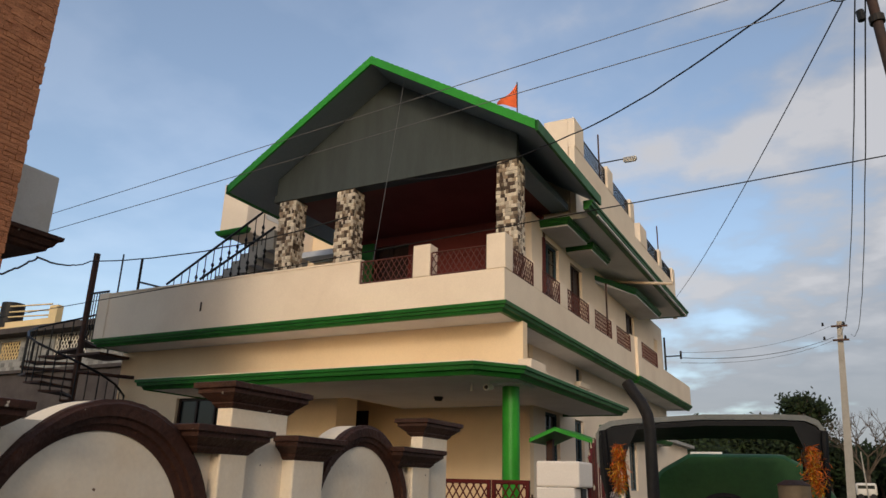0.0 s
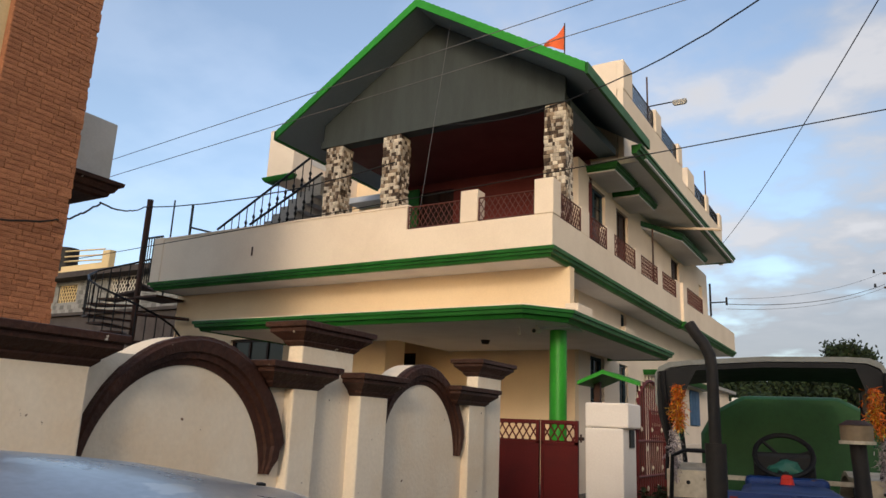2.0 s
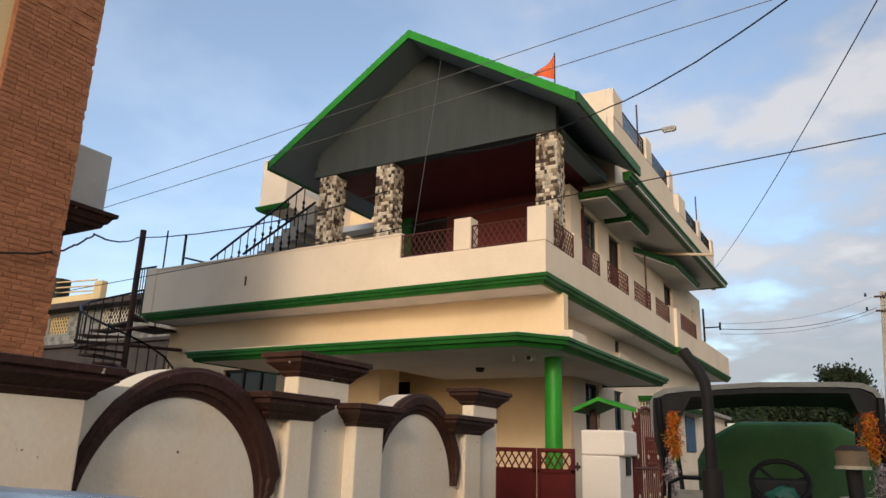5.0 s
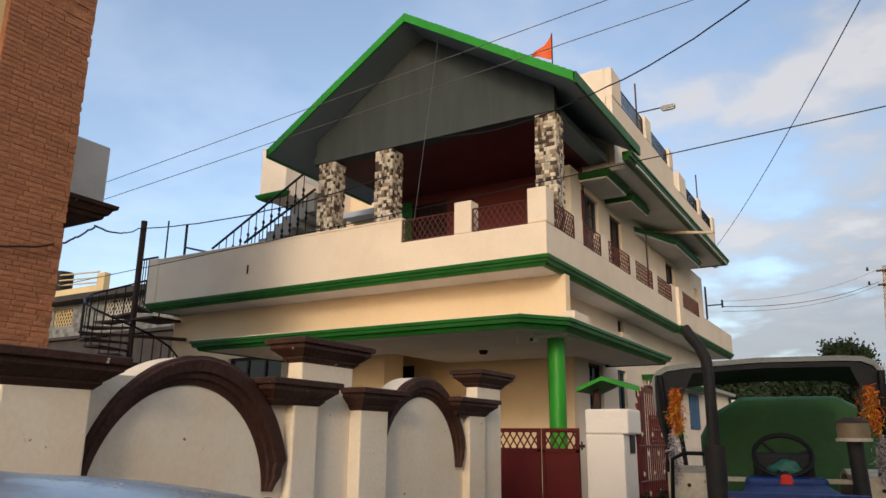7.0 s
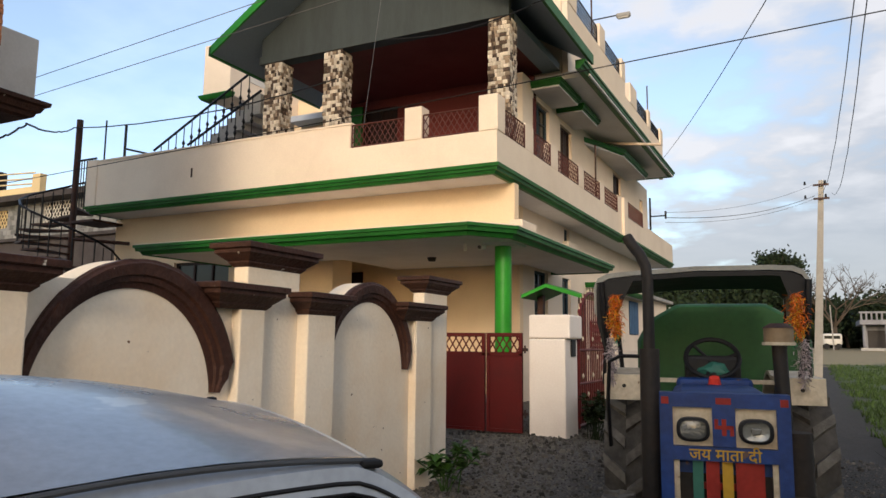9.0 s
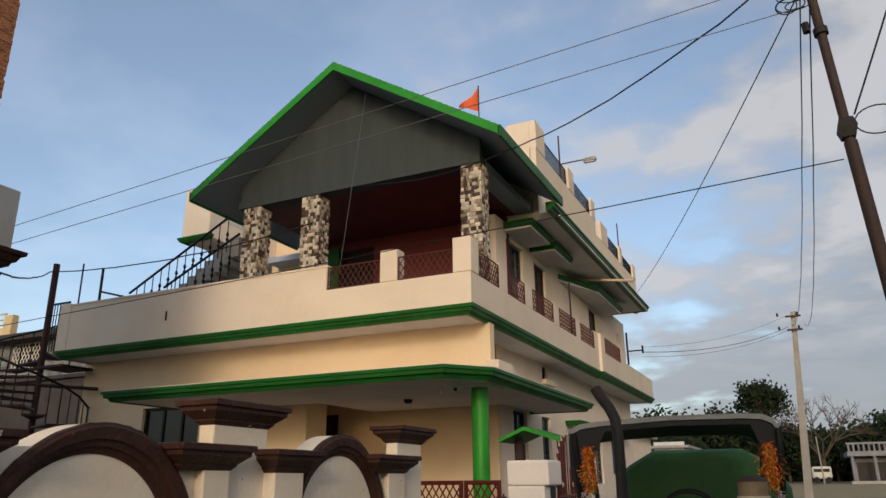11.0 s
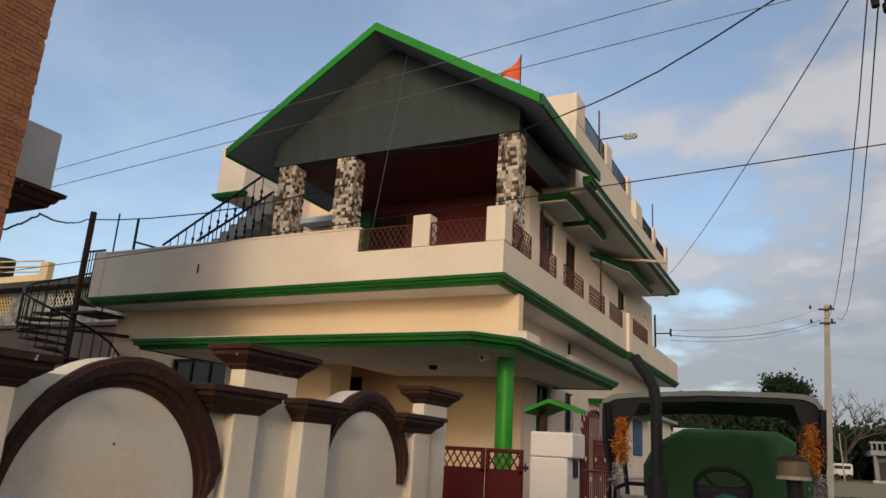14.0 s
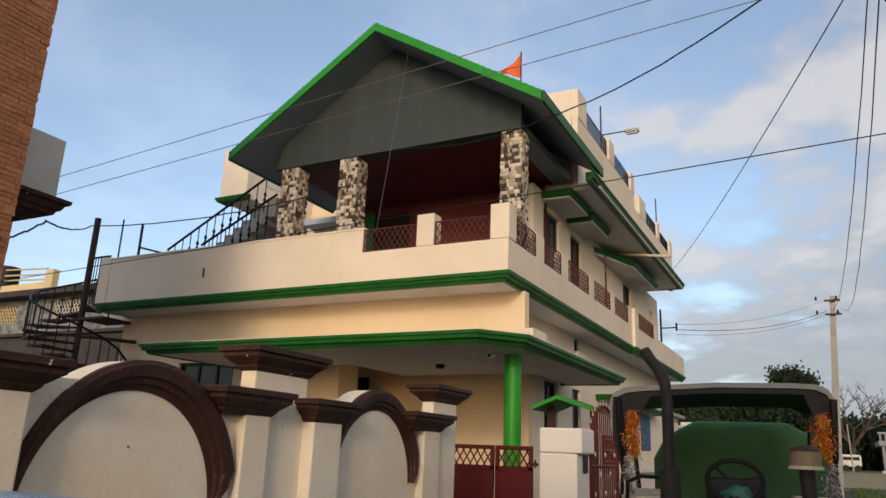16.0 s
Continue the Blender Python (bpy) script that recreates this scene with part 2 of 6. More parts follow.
PALE_TINSEL = mat("pale_tinsel", (0.5, 0.42, 0.42), 0.3, 0.2, 60, 20, 0.1, piece=0.6)
GREEN_TINSEL = mat("green_tinsel", (0.02, 0.28, 0.12), 0.3, 0.2, 60, 20, 0.1, piece=0.6)
BRICK_TILE = mat("brown_split_face_tile", (0.40, 0.175, 0.09), 0.8, 0.3, 38, 5, 1.0, tone=(0.22, 0.085, 0.046), piece=0.16, stretch=(1, 1, 2.2))
BRICK_JOINT = mat("tile_joint", (0.33, 0.145, 0.078), 0.9, 0.2, 40, 6, 0.4)
OFF_WHITE = mat("off_white_paint", (0.62, 0.60, 0.56), 0.85, 0.06, 30, 1, 0.1, tone=(0.48, 0.45, 0.4))
YELLOW_WALL = mat("pale_yellow_paint", (0.62, 0.49, 0.28), 0.85, 0.08, 30, 0.5, 0.1)
GREY_SHINGLE = mat("grey_shingle_cladding", (0.22, 0.22, 0.215), 0.85, 0.1, 30, 3, 0.2, piece=0.4)
DARK_ROOFING = mat("dark_roof_edge", (0.06, 0.05, 0.048), 0.8, 0.2, 20, 1, 0.2)
POLE_CONCRETE = mat("weathered_pole_concrete", (0.33, 0.305, 0.27), 0.9, 0.12, 20, 1.5, 0.2)
POLE_IRON = mat("rusty_pole_iron", (0.05, 0.034, 0.03), 0.7, 0.2, 20, 4, 0.2, metal=0.2, tone=(0.075, 0.038, 0.026))
BARK = mat("bark", (0.10, 0.075, 0.055), 0.95, 0.2, 10, 2, 0.4)
LEAF = mat("leaf", (0.017, 0.030, 0.009), 0.8, 0.2, 3, 0.6, 0.0, piece=0.55)
WEED_LEAF = mat("fresh_weed_leaf", (0.04, 0.095, 0.016), 0.6, 0.2, 12, 3, 0.0, piece=0.4)
# white paint with the pavilion's tree shade and distance dimmed into its colour
SHADED_WHITE = mat("shaded_white_paint", (0.24, 0.24, 0.255), 0.85, 0.1, 30, 1, 0.1, tone=(0.16, 0.155, 0.16))
GRASS = mat("grass_blade", (0.062, 0.105, 0.022), 0.7, 0.15, 3, 0.6, 0.0, piece=0.5)
SAFFRON = mat("saffron_cloth", (0.72, 0.13, 0.04), 0.85, 0.1, 30, 3, 0.1)
PVC = mat("cream_pipe", (0.62, 0.5, 0.38), 0.5, 0.06, 30, 3, 0.0)


# ---- building blocks ----
BASE = {}


def thing(name, label, category, at=(0, 0, 0), group="", kind="", rz=0.0):
    """An Empty at the base of a thing; its parts are given in the coordinates named by BASE."""
    ob = new(name)
    ob.empty_display_size = 0.2
    ob.matrix_basis = pose(*at, 0, 0, rz)
    BASE[ob.name] = Vector((0, 0, 0)) if rz else Vector(at)
    return tagged(ob, label, category, group, kind)


def part(name, bm, material, parent=None, label="", smooth=False, kind="", category="", at=None):
    me = bpy.data.meshes.new(name)
    ob = new(name, me)
    origin = BASE[parent.name] if parent else Vector(at or (0, 0, 0))
    bmesh.ops.translate(bm, verts=bm.verts, vec=-origin)
    bmesh.ops.recalc_face_normals(bm, faces=bm.faces)
    bm.to_mesh(me)
    bm.free()
    for m in material if isinstance(material, (list, tuple)) else (material,):
        me.materials.append(m)
    if smooth:
        for p in me.polygons:
            p.use_smooth = True
        me.set_sharp_from_angle(angle=radians(38))
    if parent:
        ob.parent = parent
    else:
        ob.location = origin
    BASE[ob.name] = origin
    return tagged(ob, label, category, "", kind)


def box(bm, x0, x1, y0, y1, z0, z1, bevel=0.0):
    v = [bm.verts.new((x, y, z)) for z in (z0, z1) for x, y in ((x0, y0), (x1, y0), (x1, y1), (x0, y1))]
    f = [bm.faces.new([v[k] for k in q]) for q in ((3, 2, 1, 0), (4, 5, 6, 7), (0, 1, 5, 4), (1, 2, 6, 5), (2, 3, 7, 6), (3, 0, 4, 7))]
    if bevel:
        bmesh.ops.bevel(bm, geom=list({e for q in f for e in q.edges}), offset=bevel, segments=2, profile=0.5, affect="EDGES")
    return bm


def cube(*a, bevel=0.0):
    return box(bmesh.new(), *a, bevel=bevel)


def spread(poly, d):
    """A polygon (counter-clockwise) grown by d on all sides, with mitred corners."""
    out, k = [], len(poly)
    for i in range(k):
        p, q, r = Vector(poly[i - 1]), Vector(poly[i]), Vector(poly[(i + 1) % k])
        a, b = (q - p).normalized(), (r - q).normalized()
        na, nb = Vector((a.y, -a.x)), Vector((b.y, -b.x))
        m = (na + nb) / max(0.2, 1 + na.dot(nb))
        out.append(q + m * d)
    return out


def loft(bm, poly, rings):
    """Stacked outlines of one polygon: rings of (height, growth)."""
    levels = [[bm.verts.new((p.x, p.y, z)) for p in spread(poly, d)] for z, d in rings]
    k = len(poly)
    for lo, hi in zip(levels, levels[1:]):
        for i in range(k):
            bm.faces.new((lo[i], lo[(i + 1) % k], hi[(i + 1) % k], hi[i]))
    bm.faces.new(levels[0][::-1])
    bm.faces.new(levels[-1])
    return bm


def rect(x0, x1, y0, y1):
    return [(x0, y0), (x1, y0), (x1, y1), (x0, y1)]


def rod(bm, a, b, r, r2=None, n=8):
    """A round bar from a to b."""
    a, b = Vector(a), Vector(b)
    t = (b - a).to_track_quat("Z", "Y").to_matrix()
    ra, rb = [], []
    for i in range(n):
        c = t @ Vector((math.cos(2 * math.pi * i / n), math.sin(2 * math.pi * i / n), 0))
        ra.append(bm.verts.new(a + c * r))
        rb.append(bm.verts.new(b + c * (r if r2 is None else r2)))
    for i in range(n):
        bm.faces.new((ra[i], ra[(i + 1) % n], rb[(i + 1) % n], rb[i]))
    bm.faces.new(ra[::-1])
    bm.faces.new(rb)
    return bm


def pipe(bm, pts, r, n=8):
    """A bent tube along points."""
    pts = [Vector(p) for p in pts]
    rings, up = [], Vector((0, 0, 1))
    for i, p in enumerate(pts):
        d = (pts[min(i + 1, len(pts) - 1)] - pts[max(i - 1, 0)]).normalized()
        side = d.cross(up)
        side = side.normalized() if side.length > 1e-3 else Vector((1, 0, 0))
        top = side.cross(d).normalized()
        rr = r[i] if isinstance(r, (list, tuple)) else r
        rings.append([bm.verts.new(p + (side * math.cos(a) + top * math.sin(a)) * rr) for a in (2 * math.pi * k / n for k in range(n))])
    for a, b in zip(rings, rings[1:]):
        for i in range(n):
            bm.faces.new((a[i], a[(i + 1) % n], b[(i + 1) % n], b[i]))
    bm.faces.new(rings[0][::-1])
    bm.faces.new(rings[-1])
    return bm


def arch_band(bm, x0, x1, inner, outer, z_left, z_right, ragged=0.0, n=56):
    """An arched moulding in a wall that runs along y: inner and outer are (centre y, centre z, half width, height) of two ellipses.
    Its far leg runs out to a broken point; ragged: how high above its tip the breaking begins."""
    rows = []
    for k in range(n + 1):
        f = k / n
        ends = []
        for yc, zc, ra, rb in (inner, outer):
            a0, a1 = math.pi - math.asin((z_left - zc) / rb), math.asin((z_right - zc) / rb)
            a = a0 + (a1 - a0) * f
            ends.append(Vector((yc + ra * math.cos(a), zc + rb * math.sin(a))))
        p, q = ends
        if f > 0.5 and ragged and p.y < z_right + ragged:
            keep = max(0.06, (p.y - z_right) / ragged) ** 0.6 + 0.05 * math.sin(k * 2.7)
            q = p + (q - p) * min(1.0, keep)
        row = []
        for g, x in ((0.0, x0), (0.0, x1), (0.2, x1 + 0.008), (0.24, x1 + 0.026), (0.42, x1 + 0.03), (0.47, x1 + 0.05), (0.84, x1 + 0.056), (0.9, x1 + 0.036), (1.0, x1 + 0.03), (1.0, x0)):
            c = p + (q - p) * g
            wear = 0.006 * noise.noise((k * 0.9, g * 5, p.x)) if g > 0.8 else 0.0
            row.append(bm.verts.new((x, c.x, c.y + wear)))
        rows.append(row)
    m = len(rows[0])
    for p, q in zip(rows, rows[1:]):
        for i in range(m):
            bm.faces.new((p[i], p[(i + 1) % m], q[(i + 1) % m], q[i]))
    bm.faces.new(rows[0])
    bm.faces.new(rows[-1][::-1])
    return bm


def plate_with_holes(bm, x0, x1, y0, y1, z0, z1, holes):
    """A wall along y between x0 and x1, from y0 to y1 and z0 to z1, less the rectangles (ya, yb, za, zb), as one connected mesh."""
    ys = sorted({y0, y1, *[h[0] for h in holes], *[h[1] for h in holes]})
    zs = sorted({z0, z1, *[h[2] for h in holes], *[h[3] for h in holes]})
    at = {}

    def v(x, j, k):
        if (x, j, k) not in at:
            at[x, j, k] = bm.verts.new((x, ys[j], zs[k]))
        return at[x, j, k]

    def solid(j, k):
        if not (0 <= j < len(ys) - 1 and 0 <= k < len(zs) - 1):
            return False
        y, z = (ys[j] + ys[j + 1]) / 2, (zs[k] + zs[k + 1]) / 2
        return not any(h[0] < y < h[1] and h[2] < z < h[3] for h in holes)
    for j in range(len(ys) - 1):
        for k in range(len(zs) - 1):
            if not solid(j, k):
                continue
            bm.faces.new((v(x1, j, k), v(x1, j + 1, k), v(x1, j + 1, k + 1), v(x1, j, k + 1)))
            bm.faces.new((v(x0, j + 1, k), v(x0, j, k), v(x0, j, k + 1), v(x0, j + 1, k + 1)))
            for dj, dk, p, q in ((-1, 0, (j, k + 1), (j, k)), (1, 0, (j + 1, k), (j + 1, k + 1)), (0, -1, (j, k), (j + 1, k)), (0, 1, (j + 1, k + 1), (j, k + 1))):
                if not solid(j + dj, k + dk):
                    bm.faces.new((v(x0, *p), v(x0, *q), v(x1, *q), v(x1, *p)))
    return bm


def plate_front(bm, y0, y1, x0, x1, z0, z1, holes):
    """The same for a wall along x; holes are (xa, xb, za, zb)."""
    t = plate_with_holes(bmesh.new(), y0, y1, x0, x1, z0, z1, holes)
    same = {v: bm.verts.new((v.co.y, v.co.x, v.co.z)) for v in t.verts}
    for f in t.faces:
        bm.faces.new([same[v] for v in reversed(f.verts)])
    t.free()
    return bm


# ---- ground ----
def smooth_step(a, b, v):
    k = min(1.0, max(0.0, (v - a) / (b - a)))
    return k * k * (3 - 2 * k)


def ground_z(x, y):
    """The lane is level; a gravel ramp climbs to the gate and the plots behind the walls, and the far fields rise a little."""
    up = smooth_step(-1.6, -3.3, x)
    return up * (0.1 + 0.14 * smooth_step(6.6, 9.6, y)) - 0.05 * smooth_step(-0.2, 0.9, x) * (1 - smooth_step(0.9, 2.2, x)) + 0.03 * noise.noise((x * 0.5, y * 0.5, 0)) * smooth_step(60, 20, abs(y)) + 1.45 * smooth_step(40, 108, y)


def build_ground():
    xs = [-900, -300, -120, -60, -40, -25, -18, -14] + [-11 + 0.35 * k for k in range(56)] + [9, 11, 14, 18, 24, 34, 50, 80, 150, 350, 900]
    ys = [-500, -150, -60, -25, -12, -6, -3, -1] + [0.35 * k for k in range(72)] + [26, 28, 31, 35, 40, 47, 56, 70, 90, 130, 200, 350, 700, 1500]
    me = bpy.data.meshes.new("ground")
    verts = [(x, y, ground_z(x, y)) for y in ys for x in xs]
    k = len(xs)
    faces = [(j * k + i, j * k + i + 1, (j + 1) * k + i + 1, (j + 1) * k + i) for j in range(len(ys) - 1) for i in range(k - 1)]
    me.from_pydata(verts, [], faces)
    for p in me.polygons:
        p.use_smooth = True
    ob = new("ground", me)
    m = bpy.data.materials.new("earth_and_grass")
    m.use_nodes = True
    n, l = m.node_tree.nodes, m.node_tree.links
    b = n["Principled BSDF"]
    b.inputs["Roughness"].default_value = 0.95
    tc, sep = n.new("ShaderNodeTexCoord"), n.new("ShaderNodeSeparateXYZ")
    l.new(tc.outputs["Object"], sep.inputs[0])
    tex = []
    for s in (0.35, 3.0, 28.0):
        t = n.new("ShaderNodeTexNoise")
        t.inputs["Scale"].default_value, t.inputs["Detail"].default_value = s, 6
        l.new(tc.outputs["Object"], t.inputs["Vector"])
        tex.append(t.outputs[0])

    def mth(op, a, c):
        q = n.new("ShaderNodeMath")
        q.operation = op
        for i, v in enumerate((a, c)):
            if isinstance(v, (int, float)):
                q.inputs[i].default_value = v
            else:
                l.new(v, q.inputs[i])
        return q.outputs[0]

    def blend(f, a, c):
        q = n.new("ShaderNodeMix")
        q.data_type = "RGBA"
        l.new(f, q.inputs["Factor"])
        for s, v in (("A", a), ("B", c)):
            if isinstance(v, tuple):
                q.inputs[s].default_value = (*v, 1)
            else:
                l.new(v, q.inputs[s])
        return q.outputs["Result"]

    def span(v, a, c):
        q = n.new("ShaderNodeMapRange")
        q.inputs["From Min"].default_value, q.inputs["From Max"].default_value = a, c
        l.new(v, q.inputs["Value"])
        return q.outputs[0]
    earth = blend(span(tex[1], 0.35, 0.7), (0.024, 0.021, 0.018), (0.046, 0.039, 0.032))
    earth = blend(span(tex[2], 0.35, 0.75), earth, (0.016, 0.014, 0.012))
    grass = blend(span(tex[1], 0.35, 0.7), (0.035, 0.066, 0.015), (0.07, 0.08, 0.024))
    grass = blend(span(tex[2], 0.4, 0.75), grass, (0.03, 0.055, 0.014))
    side = mth("ADD", sep.outputs[0], mth("MULTIPLY", mth("ADD", tex[0], -0.5), 1.6))
    ramp = mth("ADD", mth("MULTIPLY", sep.outputs[0], -1.0), mth("MULTIPLY", mth("ADD", tex[1], -0.5), 1.2))
    loose = blend(span(tex[2], 0.35, 0.7), (0.15, 0.135, 0.115), (0.05, 0.044, 0.038))
    earth = blend(span(ramp, 1.7, 2.5), earth, loose)
    cover = blend(span(side, 1.0, 1.7), earth, grass)
    far = mth("ADD", sep.outputs[1], mth("MULTIPLY", tex[0], 30.0))
    dry = blend(span(tex[1], 0.3, 0.7), (0.30, 0.23, 0.13), (0.22, 0.18, 0.09))
    cover = blend(span(far, 72.0, 78.0), cover, dry)
    l.new(cover, b.inputs["Base Color"])
    bp = n.new("ShaderNodeBump")
    bp.inputs["Strength"].default_value, bp.inputs["Distance"].default_value = 0.6, 0.05
    l.new(mth("ADD", tex[1], tex[2]), bp.inputs["Height"])
    l.new(bp.outputs[0], b.inputs["Normal"])
    me.materials.append(m)
    return tagged(ob, "bare earth lane with grass field beside it", "ground", kind="structure")


build_ground()


# ---- the cream and green house ----
house = thing("house", "two-storey cream house with green bands and gabled porch", "house", (-10.5, 20.0, 0.2))
P = lambda *a, **k: part(*a, **k)
XS, YF, YB = -5.75, 13.24, 15.5          # side wall, front wall, back of the lower porch
XL, YR = -16.3, 30.5                     # far corner of the building

# ground floor
bm = plate_front(bmesh.new(), YF, YF + 0.23, XL, -9.28, 0.2, 4.69, [(-14.1, -12.3, 1.2, 3.45)])
box(bm, -9.28, -5.0, YF, YF + 0.23, 3.5, 4.69)
box(bm, -9.5, -9.28, YF + 0.23, YF + 0.75, 0.2, 4.69)
P("front_wall", bm, CREAM, house)
P("back_porch_wall", plate_front(bmesh.new(), YB, YB + 0.23, -12.0, XS, 0.2, 4.69, [(-10.9, -9.95, 0.4, 3.3)]), CREAM, house)
# paler than the front wall: the side's cooler sky light is put into its colour
P("side_wall", plate_with_holes(bmesh.new(), XS - 0.23, XS, YB + 0.23, YR, 0.2, 7.95, [
    (16.5, 17.5, 1.3, 3.3), (18.7, 19.45, 0.4, 3.3), (18.9, 19.4, 4.28, 4.66), (24.2, 25.2, 1.6, 3.3), (26.6, 28.1, 1.9, 3.15),
    (16.45, 17.7, 5.0, 7.55), (18.65, 19.7, 4.95, 7.5), (24.6, 25.75, 5.2, 7.45), (28.9, 29.5, 5.4, 7.3)]), CREAM_PALE, house)
P("far_wall", cube(XL, XS - 0.23, YR - 0.23, YR, 0.2, 7.95), CREAM, house)
P("west_wall", cube(XL, XL + 0.23, YF + 0.23, YR - 0.23, 0.2, 4.69), CREAM, house)
P("ground_floor_slab", cube(XL + 0.23, XS - 0.23, YF + 0.75, YR - 0.23, 0.3, 0.4), CONCRETE, house)
P("room_partition", cube(XL + 0.23, XS - 0.23, 17.6, 17.7, 0.4, 4.6), UNLIT_DARK, house)


def edge_strip(bm, line, z, rings, back=0.03):
    """A stepped moulding along an open line in the plan: rings of (height above z, growth to its right-hand side)."""
    pts = [Vector(p) for p in line]
    sec = []
    for i, q in enumerate(pts):
        a = (q - pts[i - 1]).normalized() if i else None
        b = (pts[i + 1] - q).normalized() if i + 1 < len(pts) else None
        na = Vector((a.y, -a.x)) if a else None
        nb = Vector((b.y, -b.x)) if b else None
        m = (na + nb) / (1 + na.dot(nb)) if a and b else (na or nb)
        prof = [(rings[0][0], -back - 0.15)] + rings + [(rings[-1][0], -back - 0.15)]
        sec.append([bm.verts.new((q.x + m.x * d, q.y + m.y * d, z + h)) for h, d in prof])
    k = len(sec[0])
    for p, q in zip(sec, sec[1:]):
        for i in range(k):
            bm.faces.new((p[i], q[i], q[(i + 1) % k], p[(i + 1) % k]))
    bm.faces.new(sec[0])
    bm.faces.new(sec[-1][::-1])
    return bm


def window_front(x0, x1, z0, z1, y, material=BLUE_FRAME, bars=2, door=False):
    w = part("door" if door else "window", cube(x0 + 0.05, x1 - 0.05, y + 0.12, y + 0.14, z0 + 0.05, z1 - 0.05), WOOD_DARK if door else DARK_GLASS, house)
    bm = bmesh.new()
    for a in ((x0, x1, z0, z0 + 0.06), (x0, x1, z1 - 0.06, z1), (x0, x0 + 0.06, z0 + 0.06, z1 - 0.06), (x1 - 0.06, x1, z0 + 0.06, z1 - 0.06)):
        box(bm, a[0], a[1], y + 0.08, y + 0.16, a[2], a[3])
    for k in range(1, bars):
        xm = x0 + (x1 - x0) * k / bars
        box(bm, xm - 0.03, xm + 0.03, y + 0.085, y + 0.155, z0 + 0.06, z1 - 0.06)
    part("frame", bm, material, w)
    return w


def window_side(y0, y1, z0, z1, x, material=BLUE_FRAME, bars=2, door=False):
    w = part("door" if door else "window", cube(x - 0.14, x - 0.12, y0 + 0.05, y1 - 0.05, z0 + 0.05, z1 - 0.05), WOOD_DARK if door else DARK_GLASS, house)
    bm = bmesh.new()
    for a in ((y0, y1, z0, z0 + 0.06), (y0, y1, z1 - 0.06, z1), (y0, y0 + 0.06, z0 + 0.06, z1 - 0.06), (y1 - 0.06, y1, z0 + 0.06, z1 - 0.06)):
        box(bm, x - 0.16, x - 0.08, a[0], a[1], a[2], a[3])
    for k in range(1, bars):
        ym = y0 + (y1 - y0) * k / bars
        box(bm, x - 0.155, x - 0.085, ym - 0.03, ym + 0.03, z0 + 0.06, z1 - 0.06)
    for k in range(1, 6):
        zz = z0 + (z1 - z0) * k / 6
        rod(bm, (x - 0.09, y0 + 0.06, zz), (x - 0.09, y1 - 0.06, zz), 0.008, n=5)
    part("frame", bm, material, w)
    return w


window_front(-14.1, -12.3, 1.2, 3.45, YF, WOOD_DARK, bars=3)
window_front(-10.9, -9.95, 0.4, 3.3, YB, WOOD_DARK, door=True)
for a in ((16.5, 17.5, 1.3, 3.3), (18.7, 19.45, 0.4, 3.3), (18.9, 19.4, 4.28, 4.66), (24.2, 25.2, 1.6, 3.3), (26.6, 28.1, 1.9, 3.15)):
    window_side(*a, XS)
window_side(16.45, 17.7, 5.0, 7.55, XS)
window_side(18.65, 19.7, 4.95, 7.5, XS, WOOD_DARK, door=True)
window_side(24.6, 25.75, 5.2, 7.45, XS, WOOD_DARK, door=True)
window_side(28.9, 29.5, 5.4, 7.3, XS, CREAM_PALE)
P("window_sill", cube(XS, XS + 0.16, 18.75, 19.65, 4.14, 4.28, bevel=0.02), CREAM_PALE, house)
for y in (26.65, 27.36):
    P("shutter", cube(XS + 0.003, XS + 0.04, y, y + 0.69, 1.93, 3.12, bevel=0.006), SHUTTER_BLUE, house, "faded blue window shutter")
P("lower_window_band", edge_strip(bmesh.new(), [(XS, 20.9), (XS + 0.45, 20.9), (XS + 0.45, 28.9), (XS, 28.9)], 3.2, [(0, -0.05), (0.06, -0.02), (0.065, 0), (0.14, 0.02)]), GREEN, house)
P("lower_window_canopy", cube(XS, XS + 0.4, 20.95, 28.85, 3.22, 3.30), SOFFIT, house)

# canopy over the lower porch, with a cut corner and a stepped green edge
EDGE = [(0.0, -0.14), (0.07, -0.1), (0.075, -0.04), (0.14, -0.03), (0.145, 0.0), (0.2, 0.0)]
CANOPY = [(-12.38, 10.5), (-4.75, 10.5), (-4.16, 11.25), (-4.16, 17.91), (XS, 17.91), (XS, YB), (-9.05, YB), (-9.05, YF - 0.002), (-12.38, YF - 0.002)]
canopy = P("porch_canopy", loft(bmesh.new(), CANOPY, [(3.3, -0.16), (3.455, -0.16)]), SOFFIT, house)


P("canopy_edge", edge_strip(bmesh.new(), [(-12.38, YF), (-12.38, 10.5), (-4.75, 10.5), (-4.16, 11.25), (-4.16, 17.91), (XS, 17.91)], 3.275, EDGE), GREEN, house, "stepped dark green edge")
P("canopy_topping", loft(bmesh.new(), CANOPY, [(3.478, -0.03), (3.50, -0.03)]), CREAM_PALE, house)
bm = bmesh.new()
rod(bm, (-4.78, 12.1, 0.2), (-4.78, 12.1, 3.3), 0.15, n=28)
P("porch_column", bm, GREEN_BRIGHT, house, "round bright green column", smooth=True)
bm = bmesh.new()
box(bm, -5.1, -4.45, 11.8, 12.4, 3.26, 3.30)
P("column_head", bm, SOFFIT, house)
P("canopy_nib", cube(-4.99, -4.72, YF - 0.3, YF + 0.5, 3.5, 3.9, bevel=0.02), CREAM_PALE, house)

